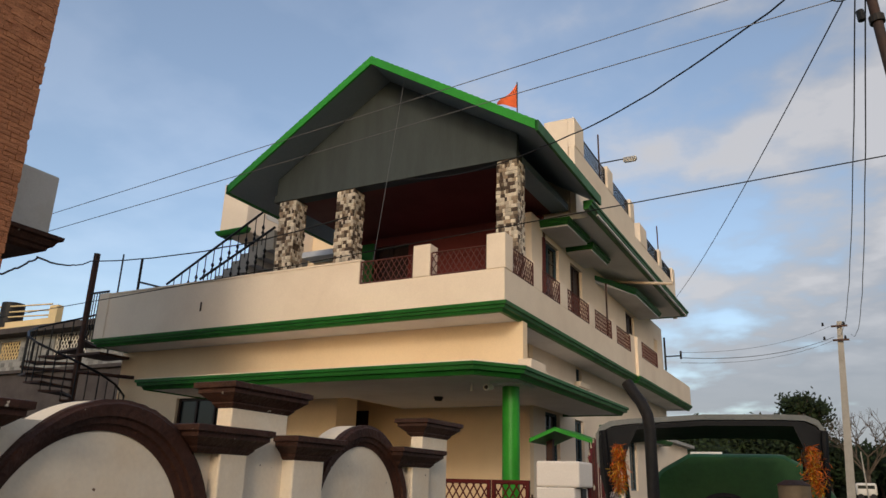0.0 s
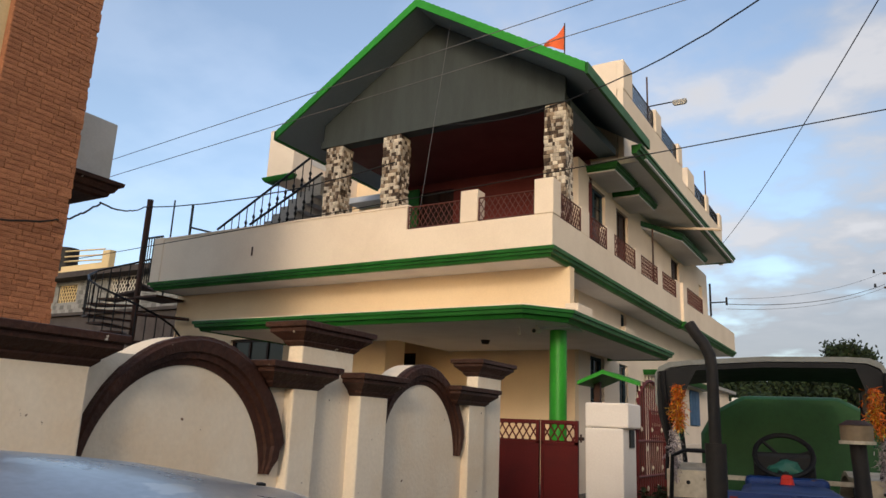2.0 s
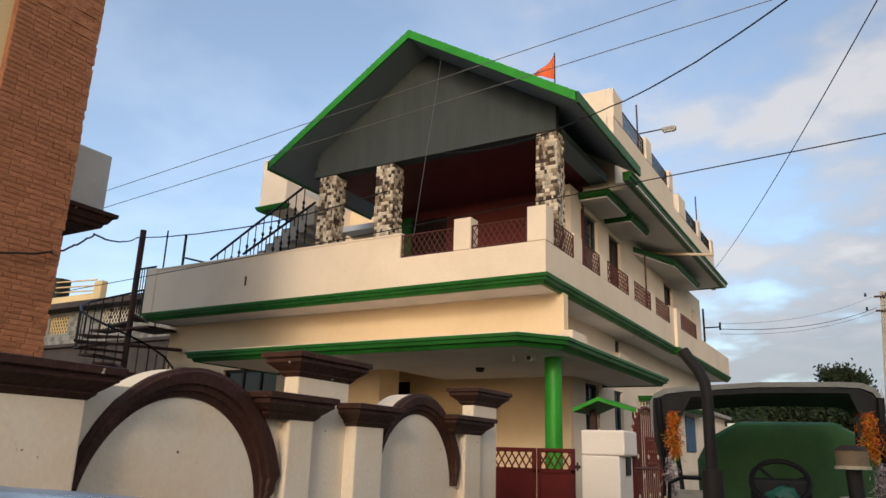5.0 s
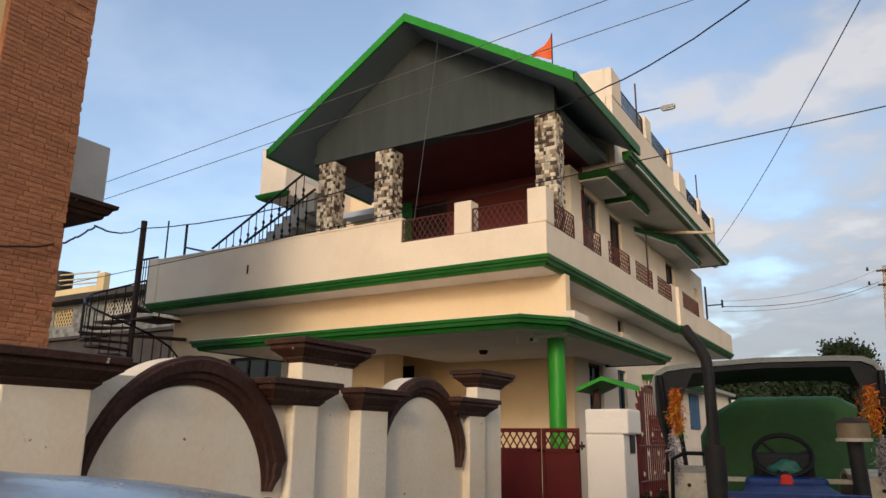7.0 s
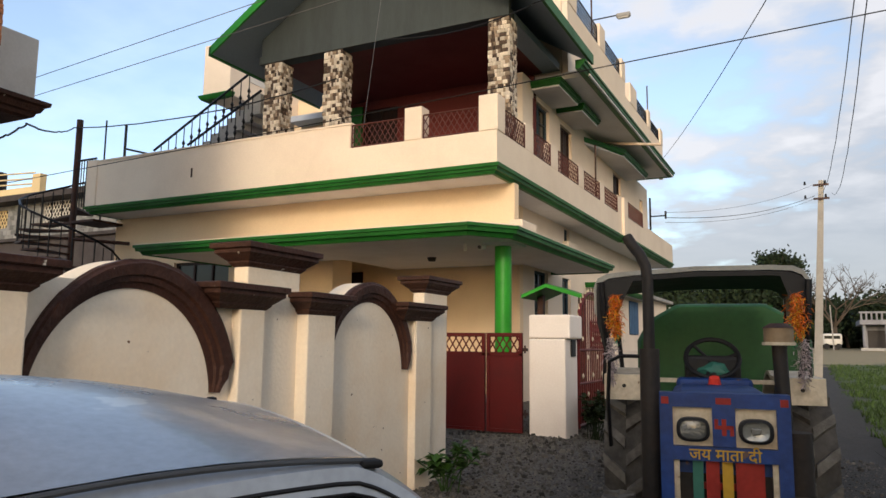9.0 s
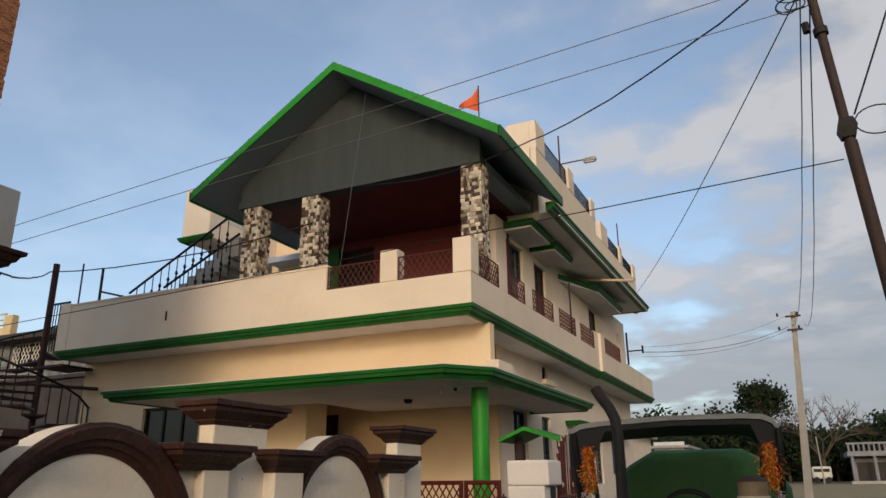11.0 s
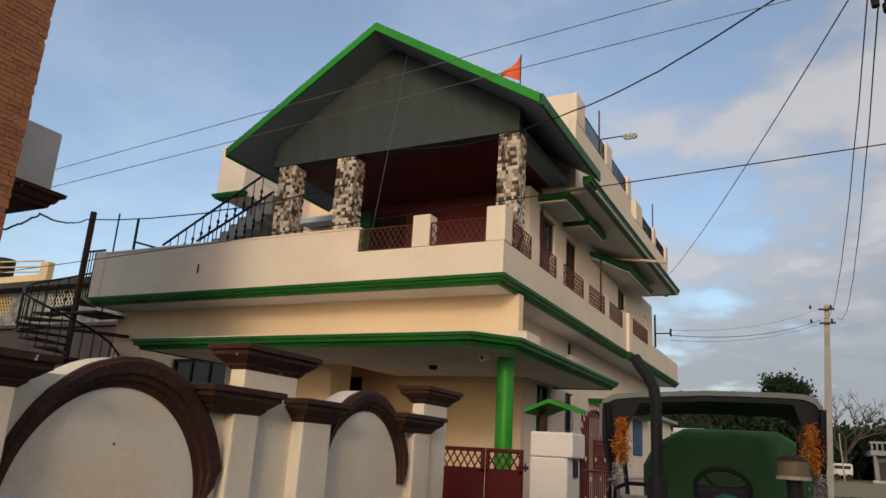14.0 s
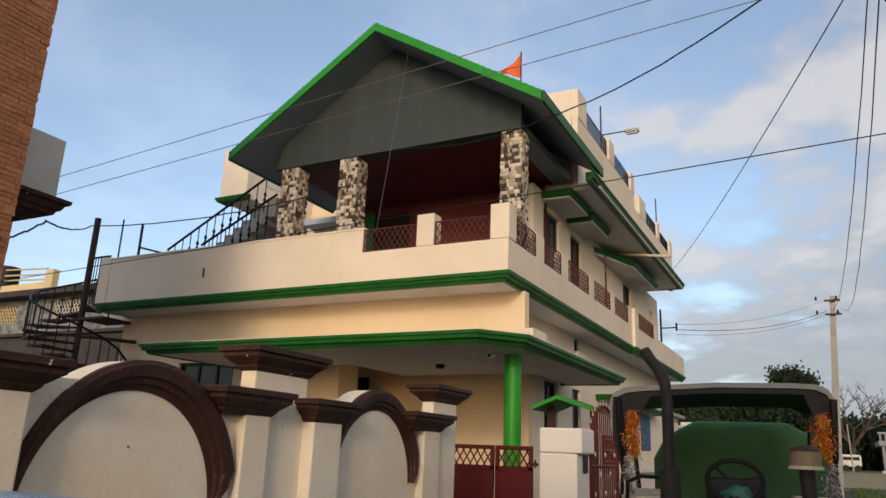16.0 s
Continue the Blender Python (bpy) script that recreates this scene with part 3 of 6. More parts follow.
# balcony slab with its green band
bal = [(XL + 0.05, 12.22), (-4.94, 12.22), (-4.94, 22.3), (-4.85, 22.3), (-4.85, 31.0), (XL + 0.05, 31.0)]
P("balcony_slab", loft(bmesh.new(), bal, [(4.69, -0.1), (4.86, -0.1)]), SOFFIT, house)
P("balcony_edge", edge_strip(bmesh.new(), [(XL + 0.05, 31.0), (XL + 0.05, 12.22), (-4.94, 12.22), (-4.94, 22.3), (-4.85, 22.3), (-4.85, 31.0)], 4.68,
  [(0.0, -0.1), (0.06, -0.07), (0.065, -0.03), (0.12, -0.02), (0.125, 0.02), (0.19, 0.03)]), GREEN, house, "stepped dark green band")

# balcony parapet: solid base, pillars and lattice panels
T = 0.12
XB, YBAL = -4.96, 12.24
bm = cube(XL + 0.07, XB, YBAL, YBAL + T, 4.872, 5.5)
P("parapet_front", bm, CREAM_PALE, house)
P("parapet_upper", cube(XL + 0.07, -8.23, YBAL, YBAL + T, 5.5, 6.0), CREAM_PALE, house)
P("parapet_coping", cube(XL + 0.07, -8.2, YBAL - 0.02, YBAL + T + 0.02, 6.0, 6.04), CREAM_PALE, house)
P("parapet_corner_post", cube(XL + 0.05, XL + 0.42, YBAL - 0.03, YBAL + 0.3, 4.872, 6.06, bevel=0.012), CREAM_PALE, house)
bm = cube(XB - T, XB, YBAL + T, 22.3, 4.872, 5.5)
box(bm, XB - T + 0.09, XB + 0.09, 22.3, 31.0, 4.872, 5.5)
box(bm, XB - T + 0.09, XB + 0.09, 25.5, 31.0, 5.5, 5.62)
P("parapet_side", bm, CREAM_PALE, house)
P("parapet_west", cube(XL + 0.07, XL + 0.19, YBAL + T, 22.0, 4.872, 6.0), CREAM_PALE, house)
P("pillar", cube(-6.94, -6.55, YBAL - 0.02, YBAL + 0.3, 5.5, 6.17, bevel=0.015), CREAM_PALE, house)
P("pillar", cube(-5.33, XB + 0.02, YBAL - 0.02, YBAL + 0.37, 5.5, 6.2, bevel=0.015), CREAM_PALE, house)
for a, b, dx in ((13.76, 14.26, 0), (15.42, 15.94, 0), (17.62, 18.12, 0), (19.72, 20.22, 0), (21.8, 22.3, 0), (22.3, 22.8, 0.09), (25.08, 25.6, 0.09)):
    P("pillar", cube(XB - T - 0.06 + dx, XB + 0.003 + dx, a, b, 5.5, 6.06, bevel=0.015), CREAM_PALE, house)


def lattice(a, b, z0, z1, step=0.125, r=0.009, material=IRON_BROWN, frame=0.018, name="lattice_panel", parent=None):
    """A panel of crossing bars between two points of the plan."""
    a, b = Vector((*a, 0)), Vector((*b, 0))
    d, w, h = (b - a).normalized(), (b - a).length, z1 - z0
    bm = bmesh.new()

    def at(u, v):
        return a + d * u + Vector((0, 0, z0 + v))
    for p, q in (((0, 0), (w, 0)), ((0, h), (w, h)), ((0, 0), (0, h)), ((w, 0), (w, h))):
        rod(bm, at(*p), at(*q), frame, n=4)
    run = h * 0.62
    for sgn in (1, -1):
        k = -run
        while k < w:
            u0, u1, v0, v1 = k, k + run, 0.0, h
            if u0 < 0:
                v0, u0 = h * (-k) / run, 0.0
            if u1 > w:
                v1, u1 = h * (w - k) / run, w
            if u1 - u0 > 0.02:
                if sgn > 0:
                    rod(bm, at(u0, v0), at(u1, v1), r, n=4)
                else:
                    rod(bm, at(u0, h - v0), at(u1, h - v1), r, n=4)
            k += step
    return part(name, bm, material, parent or house)


lattice((-8.2, YBAL + 0.02), (-6.96, YBAL + 0.02), 5.52, 5.98)
lattice((-6.53, YBAL + 0.02), (-5.35, YBAL + 0.02), 5.52, 5.98)
for a, b, dx in ((12.62, 13.74, 0), (14.28, 15.4, 0), (15.96, 17.6, 0), (18.14, 19.7, 0), (20.24, 21.78, 0), (22.82, 25.06, 0.09)):
    lattice((XB - 0.012 + dx, a), (XB - 0.012 + dx, b), 5.52, 6.0)

# upper porch: stone-faced columns, beam, grey gable board, pitched roof
YC, RX, RZ, EZ = 13.11, -8.3, 10.93, 8.40
COLUMNS = ((-11.3, -10.84), (-9.58, -9.12), (-5.5, -5.06))
column_parts = []
for a, b in COLUMNS:
    column_parts.append(P("stone_column", cube(a + 0.012, b - 0.012, YC + 0.012, YC + 0.40, 4.862, 8.14), STONE_GROUT, house, "column faced with brown and cream stone chips"))
P("porch_beam", cube(-11.5, -5.06, YC - 0.02, YC + 0.3, 8.14, 8.32), GREY_PANEL, house)
P("side_beam", cube(-5.5, -5.07, YC + 0.3, 16.5, 8.14, 8.32), ROOF_UNDER, house)


def roof_z(x):
    return RZ - abs(x - RX) * (RZ - EZ) / 3.98


bm = bmesh.new()
v = [bm.verts.new((x, y, z)) for y in (YC, YC + 0.12) for x, z in ((-11.45, 8.32), (-5.06, 8.32), (-5.06, roof_z(-5.06) - 0.17), (RX, RZ - 0.17), (-11.45, roof_z(-11.45) - 0.17))]
bm.faces.new(v[:5])
bm.faces.new(v[5:][::-1])
for i in range(5):
    bm.faces.new((v[i], v[(i + 1) % 5], v[5 + (i + 1) % 5], v[5 + i]))
P("gable_board", bm, GREY_PANEL, house, "dull grey boarded gable")


def roof_pitch(x_out, y0, y1):
    bm = bmesh.new()
    z_out = EZ
    q = []
    for y in (y0, y1):
        for x, z in ((RX, RZ), (x_out, z_out), (x_out, z_out - 0.165), (RX, RZ - 0.165)):
            q.append(bm.verts.new((x, y, z)))
    for f in ((0, 1, 2, 3), (7, 6, 5, 4), (0, 4, 5, 1), (1, 5, 6, 2), (2, 6, 7, 3), (3, 7, 4, 0)):
        bm.faces.new([q[k] for k in f])
    return bm


XE, XW, Y0 = -4.30, -12.28, 12.3
P("roof_slope", roof_pitch(XE, Y0, 16.6), ROOF_UNDER, house)
P("roof_slope", roof_pitch(XW, Y0, 16.6), ROOF_UNDER, house)


def barge(x_out, name="barge_board"):
    """The green board along the sloping front edge, a little uneven along its top."""
    bm = bmesh.new()
    n, rows = 60, []
    for k in range(n + 1):
        f = k / n
        x = RX + (x_out - RX) * f
        z = RZ + (EZ - RZ) * f
        top = 0.03 + 0.008 * noise.noise((k * 1.7, x_out, 0)) + (0.012 if k % 2 else 0)
        rows.append([bm.verts.new((x, y, zz)) for y, zz in ((Y0 - 0.05, z - 0.172), (Y0 - 0.05, z + top), (Y0 + 0.0, z + top), (Y0 + 0.0, z - 0.172))])
    for p, q in zip(rows, rows[1:]):
        for i in range(4):
            bm.faces.new((p[i], p[(i + 1) % 4], q[(i + 1) % 4], q[i]))
    bm.faces.new(rows[0])
    bm.faces.new(rows[-1][::-1])
    return P(name, bm, GREEN_BRIGHT, house)


barge(XE)
barge(XW)
# darker green than the barge boards: the eaves' shadow side is put in colour
P("eave_board", cube(XE - 0.02, XE + 0.04, Y0 - 0.05, 16.6, EZ - 0.2, EZ + 0.03), GREEN, house)
P("eave_board", cube(XW - 0.04, XW + 0.02, Y0 - 0.05, 16.6, EZ - 0.2, EZ + 0.03), GREEN, house)

# room behind the upper porch
P("porch_ceiling", cube(-11.3, -5.5, YC + 0.3, 16.5, 8.141, 8.2), MAROON, house, "dark maroon porch ceiling")
P("porch_back_wall", plate_front(bmesh.new(), 16.5, 16.7, -11.2, XS, 4.87, 8.141, [(-10.75, -9.62, 4.87, 7.9)]), PINKISH, house)
window_front(-10.75, -9.62, 4.87, 7.9, 16.5, WOOD_DARK, door=True)
P("door_surround", cube(-11.1, -10.72, 16.42, 16.496, 4.87, 8.0), GREEN, house)
P("upper_room_wall", cube(-13.4, -11.2, 17.2, 17.4, 4.87, 8.2), CREAM, house)
P("upper_room_band", edge_strip(bmesh.new(), [(-13.4, 17.2), (-10.9, 17.2)], 7.0, [(0, 0.3), (0.08, 0.34), (0.1, 0.4), (0.2, 0.4)], back=0.0), GREEN, house)

# flat roof, its edge, soffit and terrace parapet
P("roof_slab", cube(-13.4, -4.36, 16.62, 28.5, 7.95, 8.12), SOFFIT, house)
P("roof_edge", edge_strip(bmesh.new(), [(-4.36, 16.0), (-4.36, 28.5), (-7.0, 28.5)], 7.93, [(0.0, -0.06), (0.07, -0.03), (0.075, 0.02), (0.15, 0.03), (0.155, 0.06), (0.21, 0.06)]), GREEN, house)
XT = -4.9
bm = cube(XT - 0.15, XT, 16.62, 22.9, 8.12, 9.95)
box(bm, XT - 0.15, XT, 22.9, 29.5, 8.12, 9.5)
box(bm, -9.5, -5.7, 16.62, 16.77, 8.12, 9.95)
box(bm, -5.7, XT - 0.17, 16.62, 16.77, 8.12, 10.75)
P("terrace_parapet", bm, CREAM_PALE, house)
for a, b, z0, z1 in ((16.62, 17.4, 9.95, 10.75), (19.7, 20.3, 9.95, 10.65), (22.4, 22.9, 9.95, 10.6), (23.6, 24.6, 9.5, 10.2), (26.6, 27.0, 9.5, 10.15), (29.0, 29.5, 9.5, 10.1)):
    P("terrace_pillar", cube(XT - 0.17, XT + 0.02, a, b, z0, z1, bevel=0.012), CREAM_PALE, house)
for a, b, z0, z1 in ((17.42, 19.68, 9.98, 10.55), (20.32, 22.38, 9.98, 10.5), (24.62, 26.58, 9.53, 10.05), (27.02, 28.98, 9.53, 10.0)):
    lattice((XT - 0.07, a), (XT - 0.07, b), z0, z1, material=BLACK_IRON)

# small canopies over the side windows
for y0, y1, x_out, z, cut in ((16.3, 18.0, -5.0, 7.72, 0), (18.3, 19.95, -5.0, 7.68, 0), (21.0, 26.6, -4.97, 7.55, 1.95)):
    P("window_canopy", loft(bmesh.new(), [(XS, y0 + 0.05), (x_out - 0.05, y0 + 0.05 + cut), (x_out - 0.05, y1 - 0.05), (XS, y1 - 0.05)], [(z - 0.02, 0.0), (z + 0.05, 0.0)]), SOFFIT, house)
    P("canopy_band", edge_strip(bmesh.new(), [(XS, y0), (x_out, y0 + cut), (x_out, y1), (XS, y1)], z, [(0, -0.06), (0.06, -0.03), (0.065, 0), (0.13, 0.01), (0.135, 0.03), (0.19, 0.03)]), GREEN, house)

# roof tank room
P("tank_room", cube(-17.3, -16.15, 17.0, 21.5, 9.35, 11.15, bevel=0.03), CREAM_PALE, house)
P("tank_room_vent", cube(-16.146, -16.13, 17.9, 18.9, 10.05, 10.4), OFF_WHITE, house)
P("vent_slot", cube(-16.128, -16.115, 18.0, 18.8, 10.26, 10.35), BLACK_IRON, house)
P("tank_room_band", edge_strip(bmesh.new(), [(-17.35, 17.5), (-17.35, 17.0), (-16.13, 17.0), (-16.13, 17.15)], 9.3, [(0, 0.0), (0.06, 0.05), (0.12, 0.08), (0.15, 0.08)]), GREEN, house)
P("tank_room_wall", cube(-16.3, -11.3, 20.5, 21.0, 6.0, 10.2), CREAM, house)

# ---- neighbour's boundary wall with arches ----
bwall = thing("boundary_wall", "cream boundary wall with brown arched mouldings and caps", "boundary wall", (-3.6, 4.2, 0.1))
XF = -3.5
CAP = [(0.0, 0.0), (0.03, 0.03), (0.04, 0.03), (0.055, 0.05), (0.085, 0.085), (0.095, 0.1), (0.12, 0.1), (0.13, 0.125), (0.165, 0.125), (0.17, 0.11)]


def pier(y0, y1, top, face, name="pier", cap_from=None):
    part(name, cube(XF - 0.12, face, y0, y1, 0.0, top, bevel=0.012), WALL_CREAM, bwall)
    part("cap", loft(bmesh.new(), rect(XF - 0.12, face, cap_from or y0, y1), [(top - 0.16 + h, d) for h, d in CAP]), BROWN, bwall, "chipped brown moulded cap")


def arch_bay(inner, outer, y0, y1, z_left, z_right, ragged):
    """A wall panel that rises over an arched moulding and lies flush inside it."""
    bm = bmesh.new()
    top, n = [], 64
    yc, zc, ra, rb = outer
    for k in range(n + 1):
        y = y0 + (y1 - y0) * k / n
        u = (y - yc) / (ra - 0.004)
        z = zc + (rb - 0.004) * math.sqrt(max(0.0, 1 - u * u)) if abs(u) < 1 else 0
        top.append((y, max(z, 1.86)))
    back = XF - 0.2
    f = [[bm.verts.new((x, y, z)) for y, z in top] for x in (back, XF)]
    lo = [[bm.verts.new((x, y, 0.0)) for y, z in top] for x in (back, XF)]
    for i in range(n):
        bm.faces.new((lo[1][i], lo[1][i + 1], f[1][i + 1], f[1][i]))
        bm.faces.new((lo[0][i + 1], lo[0][i], f[0][i], f[0][i + 1]))
        bm.faces.new((f[0][i], f[0][i + 1], f[1][i + 1], f[1][i]))
    part("panel", bm, WALL_CREAM, bwall)
    part("arch_moulding", arch_band(bmesh.new(), XF - 0.01, XF + 0.008, inner, outer, z_left, z_right, ragged), BROWN, bwall, "chipped brown arch moulding")


arch_bay((3.055, 1.15, 0.65, 0.685), (3.12, 1.15, 0.80, 0.865), 2.2, 4.0, 1.0, 1.19, 0.17)
arch_bay((5.66, 1.25, 0.61, 0.645), (5.68, 1.25, 0.745, 0.825), 4.6, 6.5, 1.2, 1.275, 0.2)
arch_bay((0.98, 1.2, 0.61, 0.66), (1.02, 1.2, 0.76, 0.84), 0.1, 1.95, 1.0, 1.2, 0.17)
pier(1.86, 2.32, 1.92, XF + 0.13)
pier(3.89, 4.15, 1.91, XF + 0.08, cap_from=3.68)
pier(4.02, 4.62, 2.22, XF + 0.015, "tall_pier")
pier(4.6, 4.97, 1.9, XF + 0.12)
pier(6.42, 6.75, 1.91, XF + 0.08, cap_from=6.16)
pier(6.7, 7.24, 2.21, XF + 0.015, "tall_pier")
part("panel", cube(XF - 0.2, XF, -12.0, 0.1, 0.0, 1.86), WALL_CREAM, bwall)
part("return_wall", cube(-9.0, XF - 0.125, 7.0, 7.2, 0.0, 1.8), WALL_CREAM, bwall)

# ---- gate and gate pillar ----
gate = thing("metal_gate", "closed maroon sheet-metal gate with lattice top", "gate", (-4.4, 9.95, 0.24))
GZ0, GZ1 = 0.28, 1.69
for a, b in ((-5.7, -4.2), (-4.17, -3.62)):
    part("gate_sheet", cube(a, b, 9.95, 9.965, GZ0, 1.38), IRON_RED, gate)
    bm = bmesh.new()
    for q in ((a, b, GZ0, GZ0 + 0.045), (a, b, 1.36, 1.40), (a, b, GZ1 - 0.045, GZ1), (a, a + 0.045, GZ0 + 0.045, GZ1 - 0.045), (b - 0.045, b, GZ0 + 0.045, GZ1 - 0.045)):
        box(bm, q[0], q[1], 9.93, 9.985, q[2], q[3])
    part("gate_frame", bm, IRON_RED, gate)
    lattice((a + 0.05, 9.957), (b - 0.05, 9.957), 1.405, GZ1 - 0.05, step=0.11, r=0.011, material=IRON_RED, frame=0.008, parent=gate)
for z in (0.55, 1.45):
    bm = bmesh.new()
    rod(bm, (-3.6, 9.93, z), (-3.53, 9.93, z), 0.022)
    rod(bm, (-3.56, 9.90, z - 0.05), (-3.56, 9.90, z + 0.06), 0.014)
    part("hinge", bm, RUST, gate)

pillar = thing("gate_pillar", "pale cream plastered gate pillar with stepped top", "gate pillar", (-3.2, 10.3, 0.2))
part("base_block", cube(-3.54, -3.0, 10.0, 10.6, 0.0, 1.61, bevel=0.02), PILLAR_PAINT, pillar)
part("top_block", cube(-3.54, -2.93, 10.0, 10.62, 1.614, 1.95, bevel=0.025), PILLAR_PAINT, pillar)
part("switch_plate", cube(-2.998, -2.975, 10.25, 10.45, 1.36, 1.6, bevel=0.008), BLACK_IRON, pillar)


# ---- ornamental side gate, its little roof and the low wall behind ----
orn = thing("ornamental_gate", "maroon ornamental iron gate with arched top", "gate", (-2.97, 11.2, 0.24))
OY0, OY1, OX = 10.76, 12.35, -3.04


def orn_top(y):
    u = (y - (OY0 + OY1) / 2) / ((OY1 - OY0) / 2)
    return 1.75 + 0.6 * math.sqrt(max(0.0, 1 - u * u))


bm = bmesh.new()
pipe(bm, [(OX, OY0, 0.3)] + [(OX, OY0 + (OY1 - OY0) * k / 16, orn_top(OY0 + (OY1 - OY0) * k / 16)) for k in range(17)] + [(OX, OY1, 0.3)], 0.028, 6)
for z in (0.34, 0.95, 1.45):
    rod(bm, (OX, OY0, z), (OX, OY1, z), 0.022, n=4)
part("gate_frame", bm, IRON_RED, orn)
for k in range(1, 14):
    y = OY0 + (OY1 - OY0) * k / 14
    part("gate_bar", rod(bmesh.new(), (OX, y, 0.34), (OX, y, orn_top(y)), 0.012, n=5), IRON_RED, orn)
part("lower_sheet", cube(OX - 0.02, OX - 0.012, OY0 + 0.03, OY1 - 0.03, 0.34, 0.93), IRON_RED, orn)
lattice((OX - 0.01, OY0 + 0.75), (OX - 0.01, OY1 - 0.05), 1.5, 1.9, step=0.11, r=0.01, material=IRON_RED, parent=orn)
bm = bmesh.new()
for k in range(15):
    a = math.pi * (k + 0.5) / 15
    y = (OY0 + OY1) / 2 - math.cos(a) * (OY1 - OY0) / 2
    rod(bm, (OX, y, orn_top(y)), (OX, y - 0.05 * math.cos(a), orn_top(y) + 0.1), 0.016, 0.004, n=5)
part("finials", bm, IVORY, orn, kind="stuff")
for k in range(5):
    for j in range(5):
        if (k + j) % 2 == 0:
            y = OY0 + 0.2 + k * 0.28
            part("rosette", rod(bmesh.new(), (OX + 0.02, y, 0.5 + j * 0.28), (OX + 0.035, y, 0.5 + j * 0.28), 0.042, 0.02, n=8), IVORY, orn)

cap = thing("gate_canopy", "small green pitched roof over the side gate", "gate canopy", (-3.6, 11.5, 2.2))
bm = bmesh.new()
for sx, xo, zo in ((-1, -4.1, 2.33), (1, -3.1, 2.31)):
    q = [bm.verts.new(p) for p in ((-3.68, 11.2, 2.50), (xo, 11.2, zo), (xo, 12.3, zo), (-3.68, 12.3, 2.50), (-3.68, 11.2, 2.44), (xo, 11.2, zo - 0.06), (xo, 12.3, zo - 0.06), (-3.68, 12.3, 2.44))]
    for f in ((0, 1, 2, 3), (7, 6, 5, 4), (0, 4, 5, 1), (1, 5, 6, 2), (2, 6, 7, 3), (3, 7, 4, 0)):
        bm.faces.new([q[k] for k in f])
part("roof", bm, GREEN_BRIGHT, cap)
for x in (-3.95, -3.25):
    part("post", cube(x - 0.05, x + 0.05, 11.7, 11.8, 0.2, 2.36), RUST, cap)
yard = thing("yard_wall", "low pale cream yard wall along the lane", "wall", (-3.0, 16.0, 0.2))
part("wall", cube(-3.15, -2.97, 12.4, 26.0, 0.0, 1.35), CREAM_PALE, yard)
part("gate_post", cube(-3.3, -2.95, 12.36, 12.75, 0.0, 1.9, bevel=0.02), CREAM_PALE, yard)
part("coping", cube(-3.19, -2.93, 12.76, 26.0, 1.35, 1.41), CREAM_PALE, yard)

# ---- stairs and rails on the left terrace ----
stair = thing("roof_stair", "grey concrete roof stair with black iron railings", "staircase", (-13.5, 14.5, 4.87))
N = 11
for k in range(N):
    x = -15.2 + 0.27 * k
    part("step", cube(x, x + 0.29, 14.0, 15.1, 5.9 - 0.35 + 0.175 * k, 5.9 + 0.175 * (k + 1)), CONCRETE, stair)
for nm, y, x0, z0, x1, z1 in (("railing", 13.85, -15.77, 6.68, -12.2, 8.49), ("railing", 13.6, -14.25, 6.6, -11.85, 7.72)):
    bm = bmesh.new()
    rod(bm, (x0, y, z0), (x1, y, z1), 0.033, n=6)
    n = int((x1 - x0) / 0.26)
    for k in range(1, n):
        x = x0 + (x1 - x0) * k / n
        z = z0 + (z1 - z0) * k / n
        lo = max(5.3, z - 0.95)
        rod(bm, (x, y, lo), (x, y, z), 0.014, n=5)
        for h in (0.35, 0.5):
            zz = lo + (z - lo) * h
            rod(bm, (x, y, zz - 0.09), (x, y, zz), 0.01, 0.046, n=6)
            rod(bm, (x, y, zz), (x, y, zz + 0.09), 0.046, 0.01, n=6)
    part(nm, bm, BLACK_IRON, stair, "black wrought iron railing with knuckles")
bm = bmesh.new()
rod(bm, (-18.2, 14.2, 4.8), (-18.2, 14.2, 7.95), 0.025, n=5)
rod(bm, (-17.35, 14.2, 4.8), (-17.35, 14.2, 7.7), 0.04, n=5)
rod(bm, (-17.35, 14.2, 7.0), (-15.9, 14.0, 6.6), 0.03, n=5)
part("post", bm, BLACK_IRON, stair)

